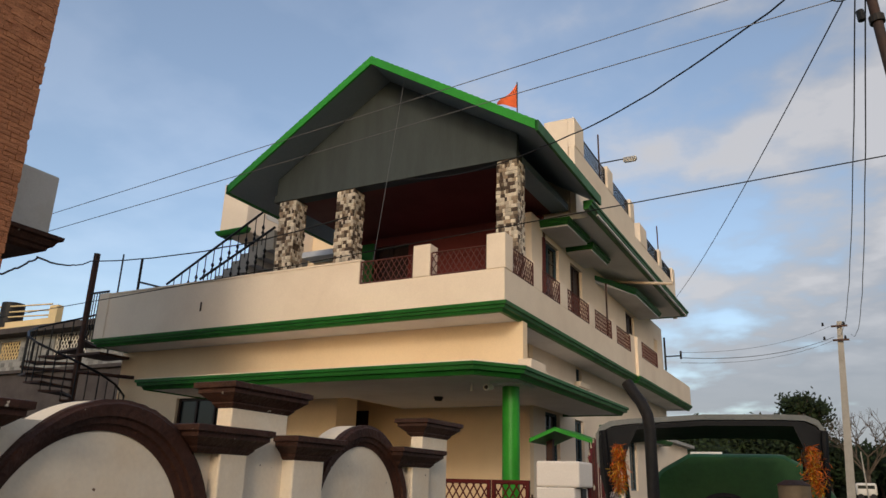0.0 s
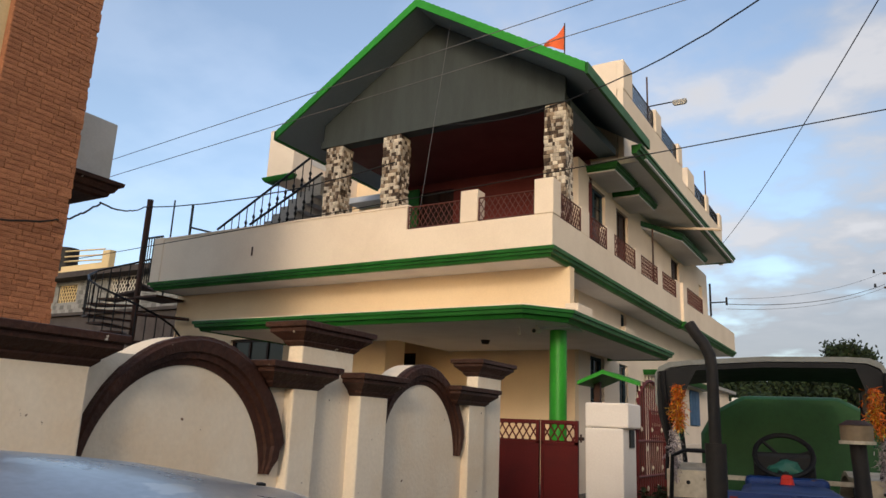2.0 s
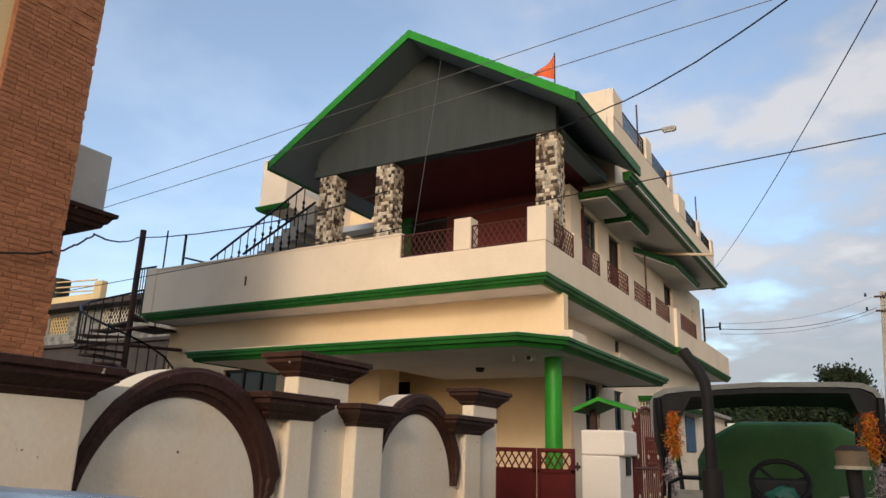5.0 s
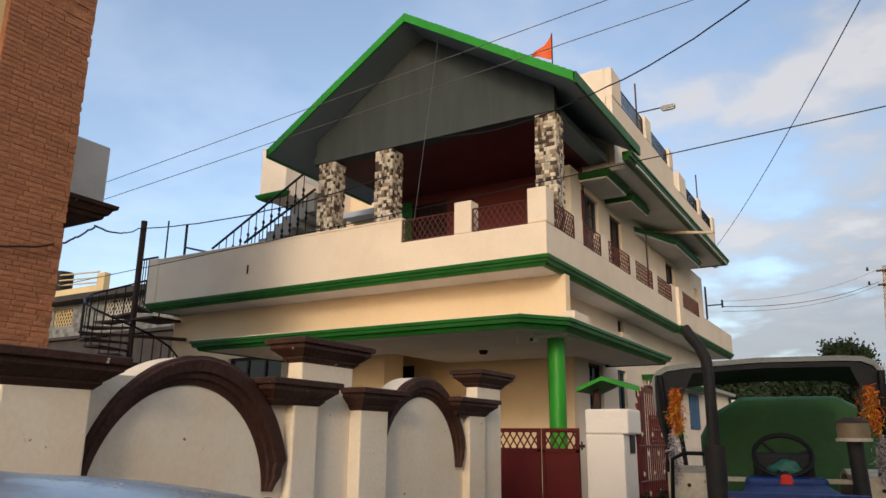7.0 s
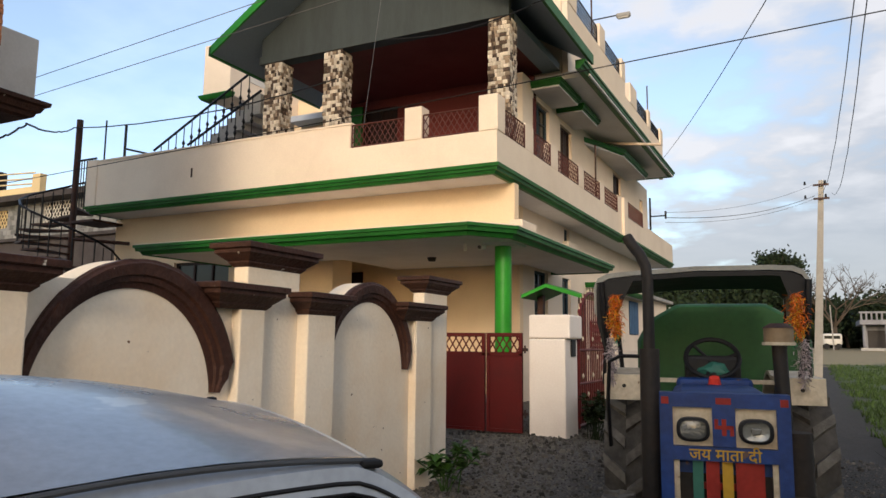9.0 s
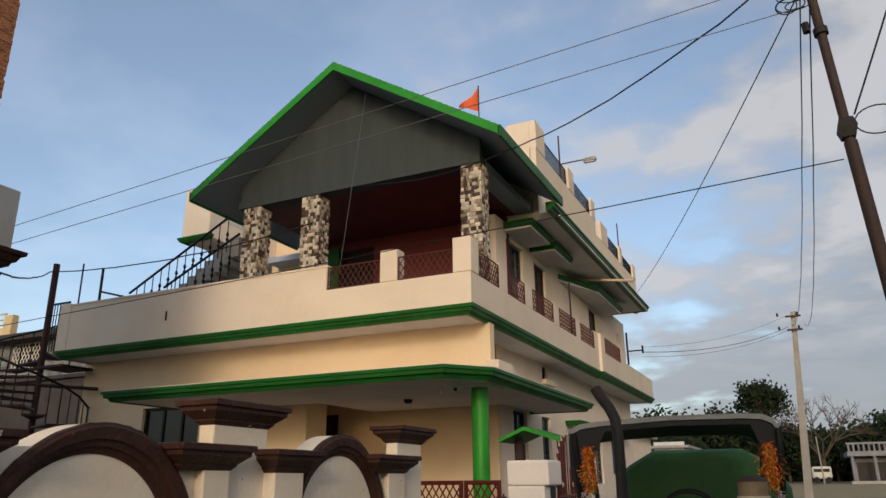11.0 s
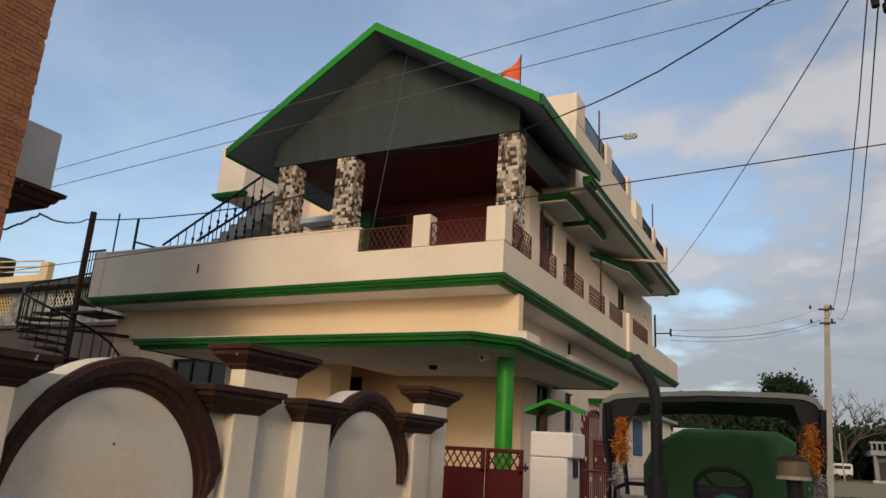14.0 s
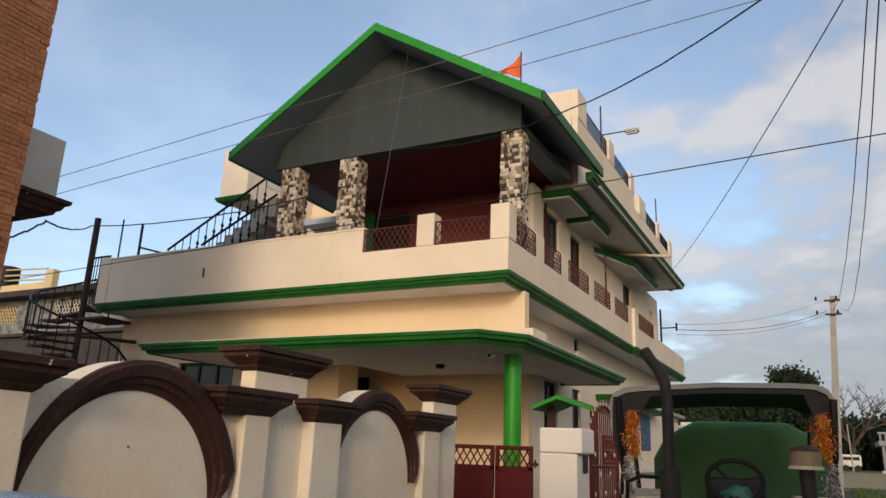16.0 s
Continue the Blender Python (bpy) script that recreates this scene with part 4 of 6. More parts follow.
# ---- iron spiral stair and mast behind ----
spiral = thing("spiral_stair", "rusty dark iron spiral stair round a tall pole", "spiral staircase", (-17.0, 12.45, 0.1))
bm = bmesh.new()
rod(bm, (-16.98, 12.45, 0.1), (-16.98, 12.45, 7.3), 0.085, n=10)
part("centre_pole", bm, RUST, spiral)
prev = None
for k in range(19):
    a = radians(205 - 24 * k)
    z = 1.2 + 0.21 * k
    o, d = Vector((-16.98, 12.45, z)), Vector((math.cos(a), math.sin(a), 0))
    s = Vector((-d.y, d.x, 0)) * 0.17
    bm = bmesh.new()
    q = [bm.verts.new(p) for p in (o + d * 0.08 - s * 0.3, o + d * 1.25 - s * 1.6, o + d * 1.25 + s * 1.6, o + d * 0.08 + s * 0.3)]
    e = [bm.verts.new(v.co - Vector((0, 0, 0.05))) for v in q]
    bm.faces.new(q)
    bm.faces.new(e[::-1])
    for i in range(4):
        bm.faces.new((q[i], e[i], e[(i + 1) % 4], q[(i + 1) % 4]))
    part("tread", bm, RUST, spiral)
    p = o + d * 1.25
    bm = rod(bmesh.new(), p, p + Vector((0, 0, 0.9)), 0.018, n=5)
    if prev is not None:
        m = (p + prev) / 2
        rod(bm, m - Vector((0, 0, 0.1)), m + Vector((0, 0, 0.85)), 0.014, n=5)
        rod(bm, prev + Vector((0, 0, 0.9)), p + Vector((0, 0, 0.9)), 0.03, n=5)
    part("baluster", bm, BLACK_IRON, spiral)
    prev = p
part("landing", cube(-16.9, -16.0, 12.3, 13.2, 4.5, 4.56), RUST, spiral)
part("landing_beam", rod(bmesh.new(), (-16.9, 12.4, 4.1), (-15.6, 13.1, 4.0), 0.05, n=6), RUST, spiral)
bm = bmesh.new()
for k in range(7):
    rod(bm, (-16.75 + 0.1 * k, 12.35, 4.9), (-16.75 + 0.1 * k, 12.35, 6.15), 0.014, n=5)
rod(bm, (-16.8, 12.35, 6.15), (-16.1, 12.35, 6.15), 0.03, n=5)
part("landing_rail", bm, BLACK_IRON, spiral)

# ---- houses beyond, to the west ----
grey = thing("house", "grey shingle-clad house with a dark flat roof edge", "house", (-33, 26, 0))
part("wall", plate_front(bmesh.new(), 22.0, 22.3, -46, -25.5, 0.0, 8.0, [(-36.5, -34.9, 6.9, 7.8), (-32.3, -29.9, 6.7, 8.0)]), GREY_SHINGLE, grey)
part("side_wall", cube(-25.8, -25.5, 22.3, 32, 0.0, 8.0), GREY_SHINGLE, grey)
part("roof", cube(-46.3, -25.2, 21.2, 32.4, 8.0, 8.28), DARK_ROOFING, grey)
part("ledge", cube(-46.3, -25.2, 21.7, 22.0, 6.15, 6.3), DARK_ROOFING, grey)
part("lower_front", cube(-46.2, -25.4, 21.9, 21.99, 0.0, 6.14), DARK_ROOFING, grey)
part("inner_wall", cube(-46, -25.8, 24.0, 24.2, 0, 8), UNLIT_DARK, grey)
lattice((-36.5, 22.1), (-34.9, 22.1), 6.9, 7.8, step=0.22, r=0.03, material=YELLOW_WALL, parent=grey, name="window_lattice")
lattice((-32.3, 22.1), (-29.9, 22.1), 6.7, 8.0, step=0.22, r=0.025, material=OFF_WHITE, parent=grey, name="window_lattice")
shingles = bmesh.new()
for r in range(7):
    for k in range(40):
        x = -38.5 + 0.32 * k + (0.16 if r % 2 else 0)
        z = 6.32 + 0.235 * r
        if any(a - 0.3 < x < b and z + 0.2 > c for a, b, c in ((-36.5, -34.9, 6.9), (-32.3, -29.9, 6.7))):
            continue
        box(shingles, x, x + 0.3, 21.965, 21.998, z, z + 0.2)
part("shingles", shingles, GREY_SHINGLE, grey, kind="stuff")

yel = thing("house", "pale yellow house with railed roof terrace", "house", (-52, 35, 0))
part("wall", cube(-62, -44.6, 30, 40, 0, 10.6), YELLOW_WALL, yel)
part("ledge", cube(-62.4, -44.3, 29.2, 40, 10.55, 10.75), PVC, yel)
part("parapet", cube(-62, -44.6, 30, 30.25, 10.75, 11.5), YELLOW_WALL, yel)
part("end_post", cube(-45.3, -44.5, 29.95, 30.4, 10.75, 12.3), YELLOW_WALL, yel)
bm = bmesh.new()
for z in (11.85, 12.2, 12.6):
    rod(bm, (-55, 30.1, z + 0.3), (-45.3, 30.1, z - 0.15), 0.06, n=5)
part("rail", bm, YELLOW_WALL, yel)
part("water_tank", rod(bmesh.new(), (-50.4, 30.6, 11.2), (-50.4, 30.6, 13.0), 0.75, n=16), BLACK_TRIM, yel, smooth=True)

# ---- next-door house with the tiled pier ----
nb = thing("house", "neighbouring house with brown tile-clad pier and white balcony", "house", (-10.5, 3.0, 0))
PX, PY0, PY1 = -9.0, 4.27, 5.42
part("tiled_pier", cube(PX - 0.6, PX - 0.012, PY0, PY1 - 0.012, 0, 12.0), BRICK_JOINT, nb)
part("wall", cube(-16, PX - 0.1, -10, PY0 - 0.002, 0, 12.0), YELLOW_WALL, nb)
part("back_wall", cube(-16, PX - 0.62, PY0, PY1 - 0.2, 0, 12.0), OFF_WHITE, nb)
BX, BY0, BY1 = -9.85, 4.8, 6.5
part("balcony_wall", cube(-11.4, BX, 5.44, BY1, 4.95, 5.9, bevel=0.03), OFF_WHITE, nb)
part("balcony_moulding", loft(bmesh.new(), rect(-11.4, BX, 5.44, BY1), [(4.69, -0.06), (4.72, 0.0), (4.77, 0.02), (4.79, 0.06), (4.87, 0.1), (4.89, 0.15), (4.948, 0.16), (4.96, 0.0)]), BROWN, nb)


# ---- poles and wires ----
pole = thing("utility_pole", "grey concrete utility pole with iron brackets", "utility pole", (0.62, 40.9, 0))
bm = loft(bmesh.new(), rect(0.45, 0.79, 40.75, 41.1), [(0, 0.03), (9.9, -0.05)])
for v in bm.verts:
    v.co.x += (v.co.z - 5.2) * 0.062     # it leans a little
part("shaft", bm, POLE_CONCRETE, pole)
for z in (9.6, 8.9):
    part("cross_arm", cube(0.52, 1.24, 40.66, 40.74, z, z + 0.09), RUST, pole)
    for x in (0.16, 1.08):
        part("insulator", rod(bmesh.new(), (x, 40.7, z + 0.09), (x, 40.7, z + 0.26), 0.06, 0.04), BLACK_TRIM, pole)

iron = thing("iron_pole", "leaning rusty tubular iron pole carrying cables", "utility pole", (1.38, 8.0, 0))
LEAN_X = -0.057


def iron_at(z, dx=0.0, dy=0.0):
    return (1.42 + LEAN_X * z + dx, 8.0 + dy, z)


part("lower_tube", rod(bmesh.new(), iron_at(-0.1), iron_at(5.0), 0.066, n=16), POLE_IRON, iron, smooth=True)
part("upper_tube", rod(bmesh.new(), iron_at(5.0), iron_at(8.4), 0.05, n=16), POLE_IRON, iron, smooth=True)
bm = loft(bmesh.new(), rect(-0.066, 0.066, -0.066, 0.066), [(-0.11, 0.0), (0.0, 0.03), (0.11, 0.0)])
bmesh.ops.translate(bm, verts=bm.verts, vec=iron_at(5.15))
part("collar", bm, BLACK_PAINT, iron)
for z in (6.35, 7.4):
    part("clamp", rod(bmesh.new(), iron_at(z - 0.04), iron_at(z + 0.04), 0.075, n=16), BLACK_PAINT, iron)
bm = bmesh.new()
for k, (cx, cz, rx, rz) in enumerate(((-0.22, 6.78, 0.15, 0.09), (-0.15, 6.74, 0.13, 0.06), (-0.27, 6.73, 0.11, 0.10), (-0.18, 6.82, 0.17, 0.07))):
    c = Vector(iron_at(cz, cx, -0.03 * k))
    pipe(bm, [c + Vector((rx * math.cos(a), 0.05 * math.sin(2 * a + k), rz * math.sin(a) + 0.03 * math.sin(a * 2 + k))) for a in (2 * math.pi * j / 22 for j in range(23))], 0.007, 5)
part("cable_coil", bm, WIRE, iron, "loose coil of black cable", kind="stuff")
part("insulator", rod(bmesh.new(), iron_at(6.5, -0.13), iron_at(6.38, -0.13), 0.04, n=8), BLACK_TRIM, iron)
bm = bmesh.new()
for k, (r, tilt) in enumerate(((0.25, 0.3), (0.19, 0.9), (0.3, 1.3))):
    pts = [(iron_at(7.35)[0] - 0.42 + r * math.cos(a) * 1.2, 7.95 + r * math.sin(a) * math.cos(tilt), 7.3 + 0.06 * k + r * math.sin(a) * math.sin(tilt) * 0.9) for a in (2 * math.pi * j / 20 for j in range(22))]
    pipe(bm, pts, 0.011, 5)
part("cable_coil", bm, WIRE, iron)


def sag(a, b, drop, n=18, wobble=0.0):
    a, b = Vector(a), Vector(b)
    return [a.lerp(b, k / n) - Vector((0, 0, drop * 4 * (k / n) * (1 - k / n) + wobble * noise.noise((k * 0.8, a.x, b.z)))) for k in range(n + 1)]


def cable(a, b, drop, r, label="thin black overhead cable", wobble=0.0, material=WIRE):
    ob = part("overhead_cable", pipe(bmesh.new(), sag(a, b, drop, wobble=wobble), r, 5), material, None, at=tuple(Vector(a)))
    return tagged(ob, label, "cable", "overhead cables")


TOP = Vector(iron_at(7.3, -0.1))
cable((0.93, 8.0, 7.14), (-24.0, 8.0, 5.36), 0.0, 0.006, "thin grey overhead wire", 0.0, BARE_WIRE)
cable((0.95, 8.0, 6.72), (-24.0, 8.0, 5.08), 0.0, 0.006, "thin grey overhead wire", 0.0, BARE_WIRE)
cable((-7.55, 12.55, 10.35), (-8.15, 12.6, 6.05), 0.0, 0.006, "thin pale wire hanging down the gable", 0.05, BARE_WIRE)
cable(TOP, (-4.25, 12.25, 7.82), 0.28, 0.012, "thick black service cable to the house eave", 0.03)
cable(iron_at(4.82, -0.1), (-24.0, 8.0, 4.03), 0.07, 0.007)
cable(iron_at(7.1, 0.02), (-4.9, 29.45, 8.95), 0.25, 0.009)
cable((-4.3, 12.3, 7.82), (-6.5, 13.0, 7.95), 0.06, 0.013, "black cable running under the porch beam")
cable((-6.5, 13.0, 7.95), (-7.96, 13.0, 8.1), 0.02, 0.01, "black cable running under the porch beam")
cable((-9.1, 12.9, 7.35), (-17.0, 12.3, 7.05), 0.25, 0.016, "black cable from the porch to the mast", 0.03)
cable((-17.0, 12.3, 7.05), (-9.7, 6.3, 4.55), 0.12, 0.016, "black cable from the mast to the next house", 0.02)
cable((-9.7, 6.3, 4.55), (-8.92, 5.2, 3.9), 0.06, 0.014, "black cable along the neighbouring house", 0.04)
cable((-8.92, 5.2, 3.9), (-8.9, 2.0, 3.3), 0.06, 0.014, "black cable along the neighbouring house", 0.04)
for dx, y2 in ((0.0, 40.7), (0.5, 40.7)):
    cable(iron_at(7.3 - dx, -0.02), (0.75 + dx * 1.2, 40.7, 9.2), 1.3, 0.009, "slack cable between the poles", 0.1)
for z, h, r in ((9.7, 6.2, 0.006), (9.1, 6.02, 0.012), (8.95, 5.85, 0.007)):
    cable((0.58, 40.7, z), (-4.32, 26.25, h), 0.35, r, "cable from concrete pole to the house")
cable(iron_at(5.3, 0.1), (3.0, 7.5, 9.5), 0.05, 0.011)
ring = [(iron_at(5.15)[0] + 0.08 + 0.22 * (1 - math.cos(a)), 8.0, 5.2 + 0.16 * math.sin(a)) for a in (math.pi * 2 * k / 20 for k in range(20))]
part("cable_loop", pipe(bmesh.new(), ring, 0.008, 5), WIRE, iron)

# ---- small things on the house ----
lamp = thing("street_lamp", "small street lamp on a wall bracket", "street lamp", (-4.9, 18.9, 10.4))
part("arm", rod(bmesh.new(), (-4.9, 19.0, 10.44), (-4.2, 19.0, 10.45), 0.018, n=6), BLACK_IRON, lamp)
part("head", cube(-4.24, -3.86, 18.93, 19.07, 10.36, 10.48, bevel=0.03), CONCRETE, lamp)
part("diffuser", cube(-4.2, -3.9, 18.95, 19.05, 10.34, 10.362), OFF_WHITE, lamp)
flag = thing("flag", "small faded saffron pennant on a pole", "flag", (-6.2, 15.95, 10.0))
part("pole", rod(bmesh.new(), (-6.19, 15.95, 8.1), (-6.19, 15.95, 11.74), 0.018, n=6), RUST, flag)
bm = bmesh.new()
grid = [[bm.verts.new((-6.19 - 0.6 * u, 15.95 + 0.08 * math.sin(u * 7 + v) * u, (11.72 - 0.42 * (2 * u - u * u)) * (1 - v) + (10.98 + 0.28 * u) * v)) for v in (0, 0.5, 1)] for u in [k / 8 for k in range(9)]]
for a, b in zip(grid, grid[1:]):
    for i in range(2):
        bm.faces.new((a[i], b[i], b[i + 1], a[i + 1]))
ob = part("cloth", bm, SAFFRON, flag, smooth=True)
for nm, a, b, r in (("drain_pipe", (-5.73, 22.5, 7.93), (-3.75, 22.5, 7.66), 0.045), ("rusty_pipe", (-4.99, 19.4, 5.4), (-4.99, 19.4, 7.0), 0.025)):
    ob = part(nm, rod(bmesh.new(), a, b, r, n=8), PVC if r > 0.03 else RUST, house)
for y, z0, z1 in ((19.2, 9.9, 11.45), (27.0, 9.5, 11.2)):
    part("parapet_rod", rod(bmesh.new(), (-4.98, y, z0), (-4.98, y, z1), 0.025, n=5), RUST, house)
ant = thing("wall_bracket", "dark iron service bracket on the house side", "bracket", (-4.83, 26.2, 5.6))
bm = rod(bmesh.new(), (-4.83, 26.2, 5.6), (-4.83, 26.2, 6.75), 0.035, n=6)
rod(bm, (-4.83, 26.2, 6.08), (-4.3, 26.2, 6.08), 0.025, n=6)
rod(bm, (-4.3, 26.2, 5.97), (-4.3, 26.2, 6.24), 0.035, n=6)
part("bracket", bm, BLACK_IRON, ant)
pl = thing("ceiling_lamp", "round dark ceiling lamp under the porch", "ceiling lamp", (-6.96, 13.8, 3.25))
part("lamp_body", rod(bmesh.new(), (-6.9, 13.4, 3.22), (-6.9, 13.4, 3.30), 0.07, 0.1, n=14), BLACK_PAINT, pl)
cctv = thing("security_camera", "small white security camera under the canopy", "camera", (-4.95, 11.6, 3.2))
part("camera_body", rod(bmesh.new(), (-4.98, 11.68, 3.21), (-4.98, 11.5, 3.19), 0.055, n=12), OFF_WHITE, cctv)
part("camera_lens", rod(bmesh.new(), (-4.98, 11.499, 3.19), (-4.98, 11.49, 3.189), 0.035, n=12), BLACK_TRIM, cctv)
part("camera_mount", rod(bmesh.new(), (-4.98, 11.6, 3.24), (-4.98, 11.6, 3.30), 0.02, n=6), OFF_WHITE, cctv)
part("bulb", rod(bmesh.new(), (-5.35, 11.7, 3.16), (-5.35, 11.7, 3.30), 0.03, 0.02, n=8), OFF_WHITE, cctv)
part("parapet_slot", cube(-12.66, -12.61, 12.228, 12.236, 5.3, 5.52), RUST, house)


# ---- tractor (front towards the viewer; its own axes: x across, y to the rear) ----
def ring_solid(bm, c, r0, r1, w, n=28, axis="x"):
    """A tube ring round an axis, of inner and outer radius and width w."""
    sec = ((r0, -w / 2), (r1 * 0.97, -w / 2), (r1, -w * 0.36), (r1, w * 0.36), (r1 * 0.97, w / 2), (r0, w / 2))
    rows = []
    for k in range(n):
        a = 2 * math.pi * k / n
        rows.append([bm.verts.new((c[0] + o, c[1] + r * math.cos(a), c[2] + r * math.sin(a))) for r, o in sec])
    for k in range(n):
        p, q = rows[k], rows[(k + 1) % n]
        for i in range(6):
            bm.faces.new((p[i], p[(i + 1) % 6], q[(i + 1) % 6], q[i]))
    return bm


def wheel(parent, x, y, r, w, side, lugs=18):
    zc = r - parent.location.z
    t = part("wheel", rod(bmesh.new(), (x - 0.05, y, zc), (x + 0.05, y, zc), r * 0.55, n=20), IVORY, parent)
    bm = ring_solid(bmesh.new(), (x, y, zc), r * 0.55, r * 0.92, w)
    part("tyre", bm, RUBBER, t, smooth=True)
    bm = bmesh.new()
    for k in range(lugs):
        for s in (-1, 1):
            a = 2 * math.pi * (k + (0.25 if s > 0 else -0.25)) / lugs
            v = []
            for f, da in ((0.02, 0.0), (1.0, -0.24)):
                for rr in (r * 0.86, r):
                    for th in (-0.085, 0.085):
                        aa = a + da * 0.9 + th * (1.0 if rr < r else 0.75)
                        v.append(bm.verts.new((x + s * f * w * 0.5, y + (rr - 0.03 * (f > 0.5) * r) * math.cos(aa), zc + (rr - 0.03 * (f > 0.5) * r) * math.sin(aa))))
            for q in ((0, 1, 3, 2), (4, 6, 7, 5), (0, 4, 5, 1), (2, 3, 7, 6), (0, 2, 6, 4), (1, 5, 7, 3)):
                bm.faces.new([v[i] for i in q])
    part("tread", bm, TREAD, t, kind="stuff")


tractor = thing("tractor", "old blue and red tractor with canvas canopy, decorated with tinsel", "tractor", (-0.36, 4.38, 0.04), rz=8.4)
T2 = tractor
# front cowl: blue frame round lamp panels and an open grille
bm = bmesh.new()
for a in ((-0.34, -0.27, 0.42, 1.23), (0.27, 0.34, 0.42, 1.23), (-0.27, 0.27, 1.15, 1.23), (-0.06, 0.06, 0.94, 1.15), (-0.27, 0.27, 0.86, 0.935), (-0.27, 0.27, 0.42, 0.48)):
    box(bm, a[0], a[1], 0.0, 0.09, a[2], a[3])
part("front_frame", bm, BLUE_PAINT, T2, "scuffed blue front frame")
for s in (-1, 1):
    part("lamp_panel", cube(min(s * 0.06, s * 0.27), max(s * 0.06, s * 0.27), 0.03, 0.06, 0.937, 1.148), IVORY, T2)
    cx = s * 0.163
    bm = bmesh.new()
    rim, n = [], 28
    for k in range(n):
        a = 2 * math.pi * k / n
        c, sn = math.cos(a), math.sin(a)
        e = (abs(c) ** 3 + abs(sn) ** 3) ** (-1 / 3)
        rim.append([bm.verts.new((cx + 0.088 * e * c * f, yy, 1.03 + 0.066 * e * sn * f)) for f, yy in ((1.0, 0.03), (1.0, -0.025), (0.8, -0.032), (0.76, 0.0))])
    for k in range(n):
        p, q = rim[k], rim[(k + 1) % n]
        for i in range(3):
            bm.faces.new((p[i], p[i + 1], q[i + 1], q[i]))
    h = part("headlight", bm, BLACK_TRIM, T2, smooth=True)
    bm = bmesh.new()
    core = bm.verts.new((cx, -0.022 if s < 0 else 0.012, 1.03))
    edge = []
    for k in range(n):
        a = 2 * math.pi * k / n
        c, sn = math.cos(a), math.sin(a)
        e = (abs(c) ** 3 + abs(sn) ** 3) ** (-1 / 3)
        edge.append(bm.verts.new((cx + 0.07 * e * c, -0.008, 1.03 + 0.053 * e * sn)))
    for k in range(n):
        bm.faces.new((core, edge[k], edge[(k + 1) % n]))
    part("lens", bm, LAMP_GLASS if s < 0 else CHROME, h, smooth=True)
    if s > 0:
        part("bulb", cube(cx - 0.025, cx + 0.025, -0.012, 0.0, 1.012, 1.048, bevel=0.008), LAMP_GLASS, h)
bm = bmesh.new()
for a in ((-0.012, 0.012, 1.0, 1.09), (-0.05, 0.05, 1.035, 1.055), (0.03, 0.05, 1.0, 1.055), (-0.05, -0.03, 1.035, 1.09), (-0.04, 0.04, 1.17, 1.205), (-0.33, -0.29, 1.165, 1.205), (0.29, 0.33, 1.165, 1.205)):
    box(bm, a[0], a[1], -0.004, 0.001, a[2], a[3])
part("paint_mark", bm, RED_PAINT, T2, "faded red painted marks", kind="stuff")
for x0, x1, m, nm in ((-0.17, -0.115, TEAL_PAINT, "painted_bar"), (-0.1, -0.03, RED_PAINT, "painted_bar"), (-0.015, 0.04, YELLOW_PAINT, "painted_bar"), (0.055, 0.2, RED_PAINT, "painted_bar"), (-0.27, -0.24, IVORY, "painted_bar"), (0.242, 0.27, IVORY, "painted_bar")):
    part(nm, cube(x0, x1, 0.03, 0.06, 0.48, 0.86), m, T2)
for q in ((-0.2, 0.235, 0.555, 0.6), (-0.12, 0.2, 0.70, 0.735)):
    part("grille_rail", cube(q[0], q[1], 0.062, 0.085, q[2], q[3]), RED_PAINT, T2)
part("radiator", cube(-0.27, 0.27, 0.1, 0.14, 0.45, 0.86), BLACK_PAINT, T2)
words = bpy.data.curves.new("lettering", "FONT")
words.body, words.size, words.align_x, words.extrude = "\u091c\u092f \u092e\u093e\u0924\u093e \u0926\u0940", 0.086, "CENTER", 0.002
words.offset = 0.0007
words.materials.append(YELLOW_PAINT)
wob = new("lettering", words)
wob.parent = T2
wob.matrix_basis = pose(0.0, -0.003, 0.868, 90, 0, 0)
tagged(wob, "yellow hand-painted lettering")
# bonnet and body
part("bonnet", loft(bmesh.new(), rect(-0.30, 0.30, 0.09, 1.25), [(0.78, 0.0), (1.14, 0.0), (1.2, -0.03), (1.22, -0.08)]), BLUE_PAINT, T2, "scuffed blue bonnet")
part("cowl", cube(-0.26, 0.26, 1.25, 1.45, 0.7, 1.26, bevel=0.03), BLUE_PAINT, T2)
part("engine_block", cube(-0.22, 0.22, 0.2, 1.5, 0.4, 0.78, bevel=0.03), BLACK_PAINT, T2)
part("gearbox", cube(-0.2, 0.2, 1.5, 2.1, 0.45, 0.85, bevel=0.04), BLACK_PAINT, T2)
part("rear_axle", rod(bmesh.new(), (-0.72, 1.85, 0.66), (0.72, 1.85, 0.66), 0.1, n=12), BLACK_PAINT, T2)
part("front_axle", cube(-0.55, 0.55, 0.22, 0.34, 0.3, 0.4), BLACK_PAINT, T2)
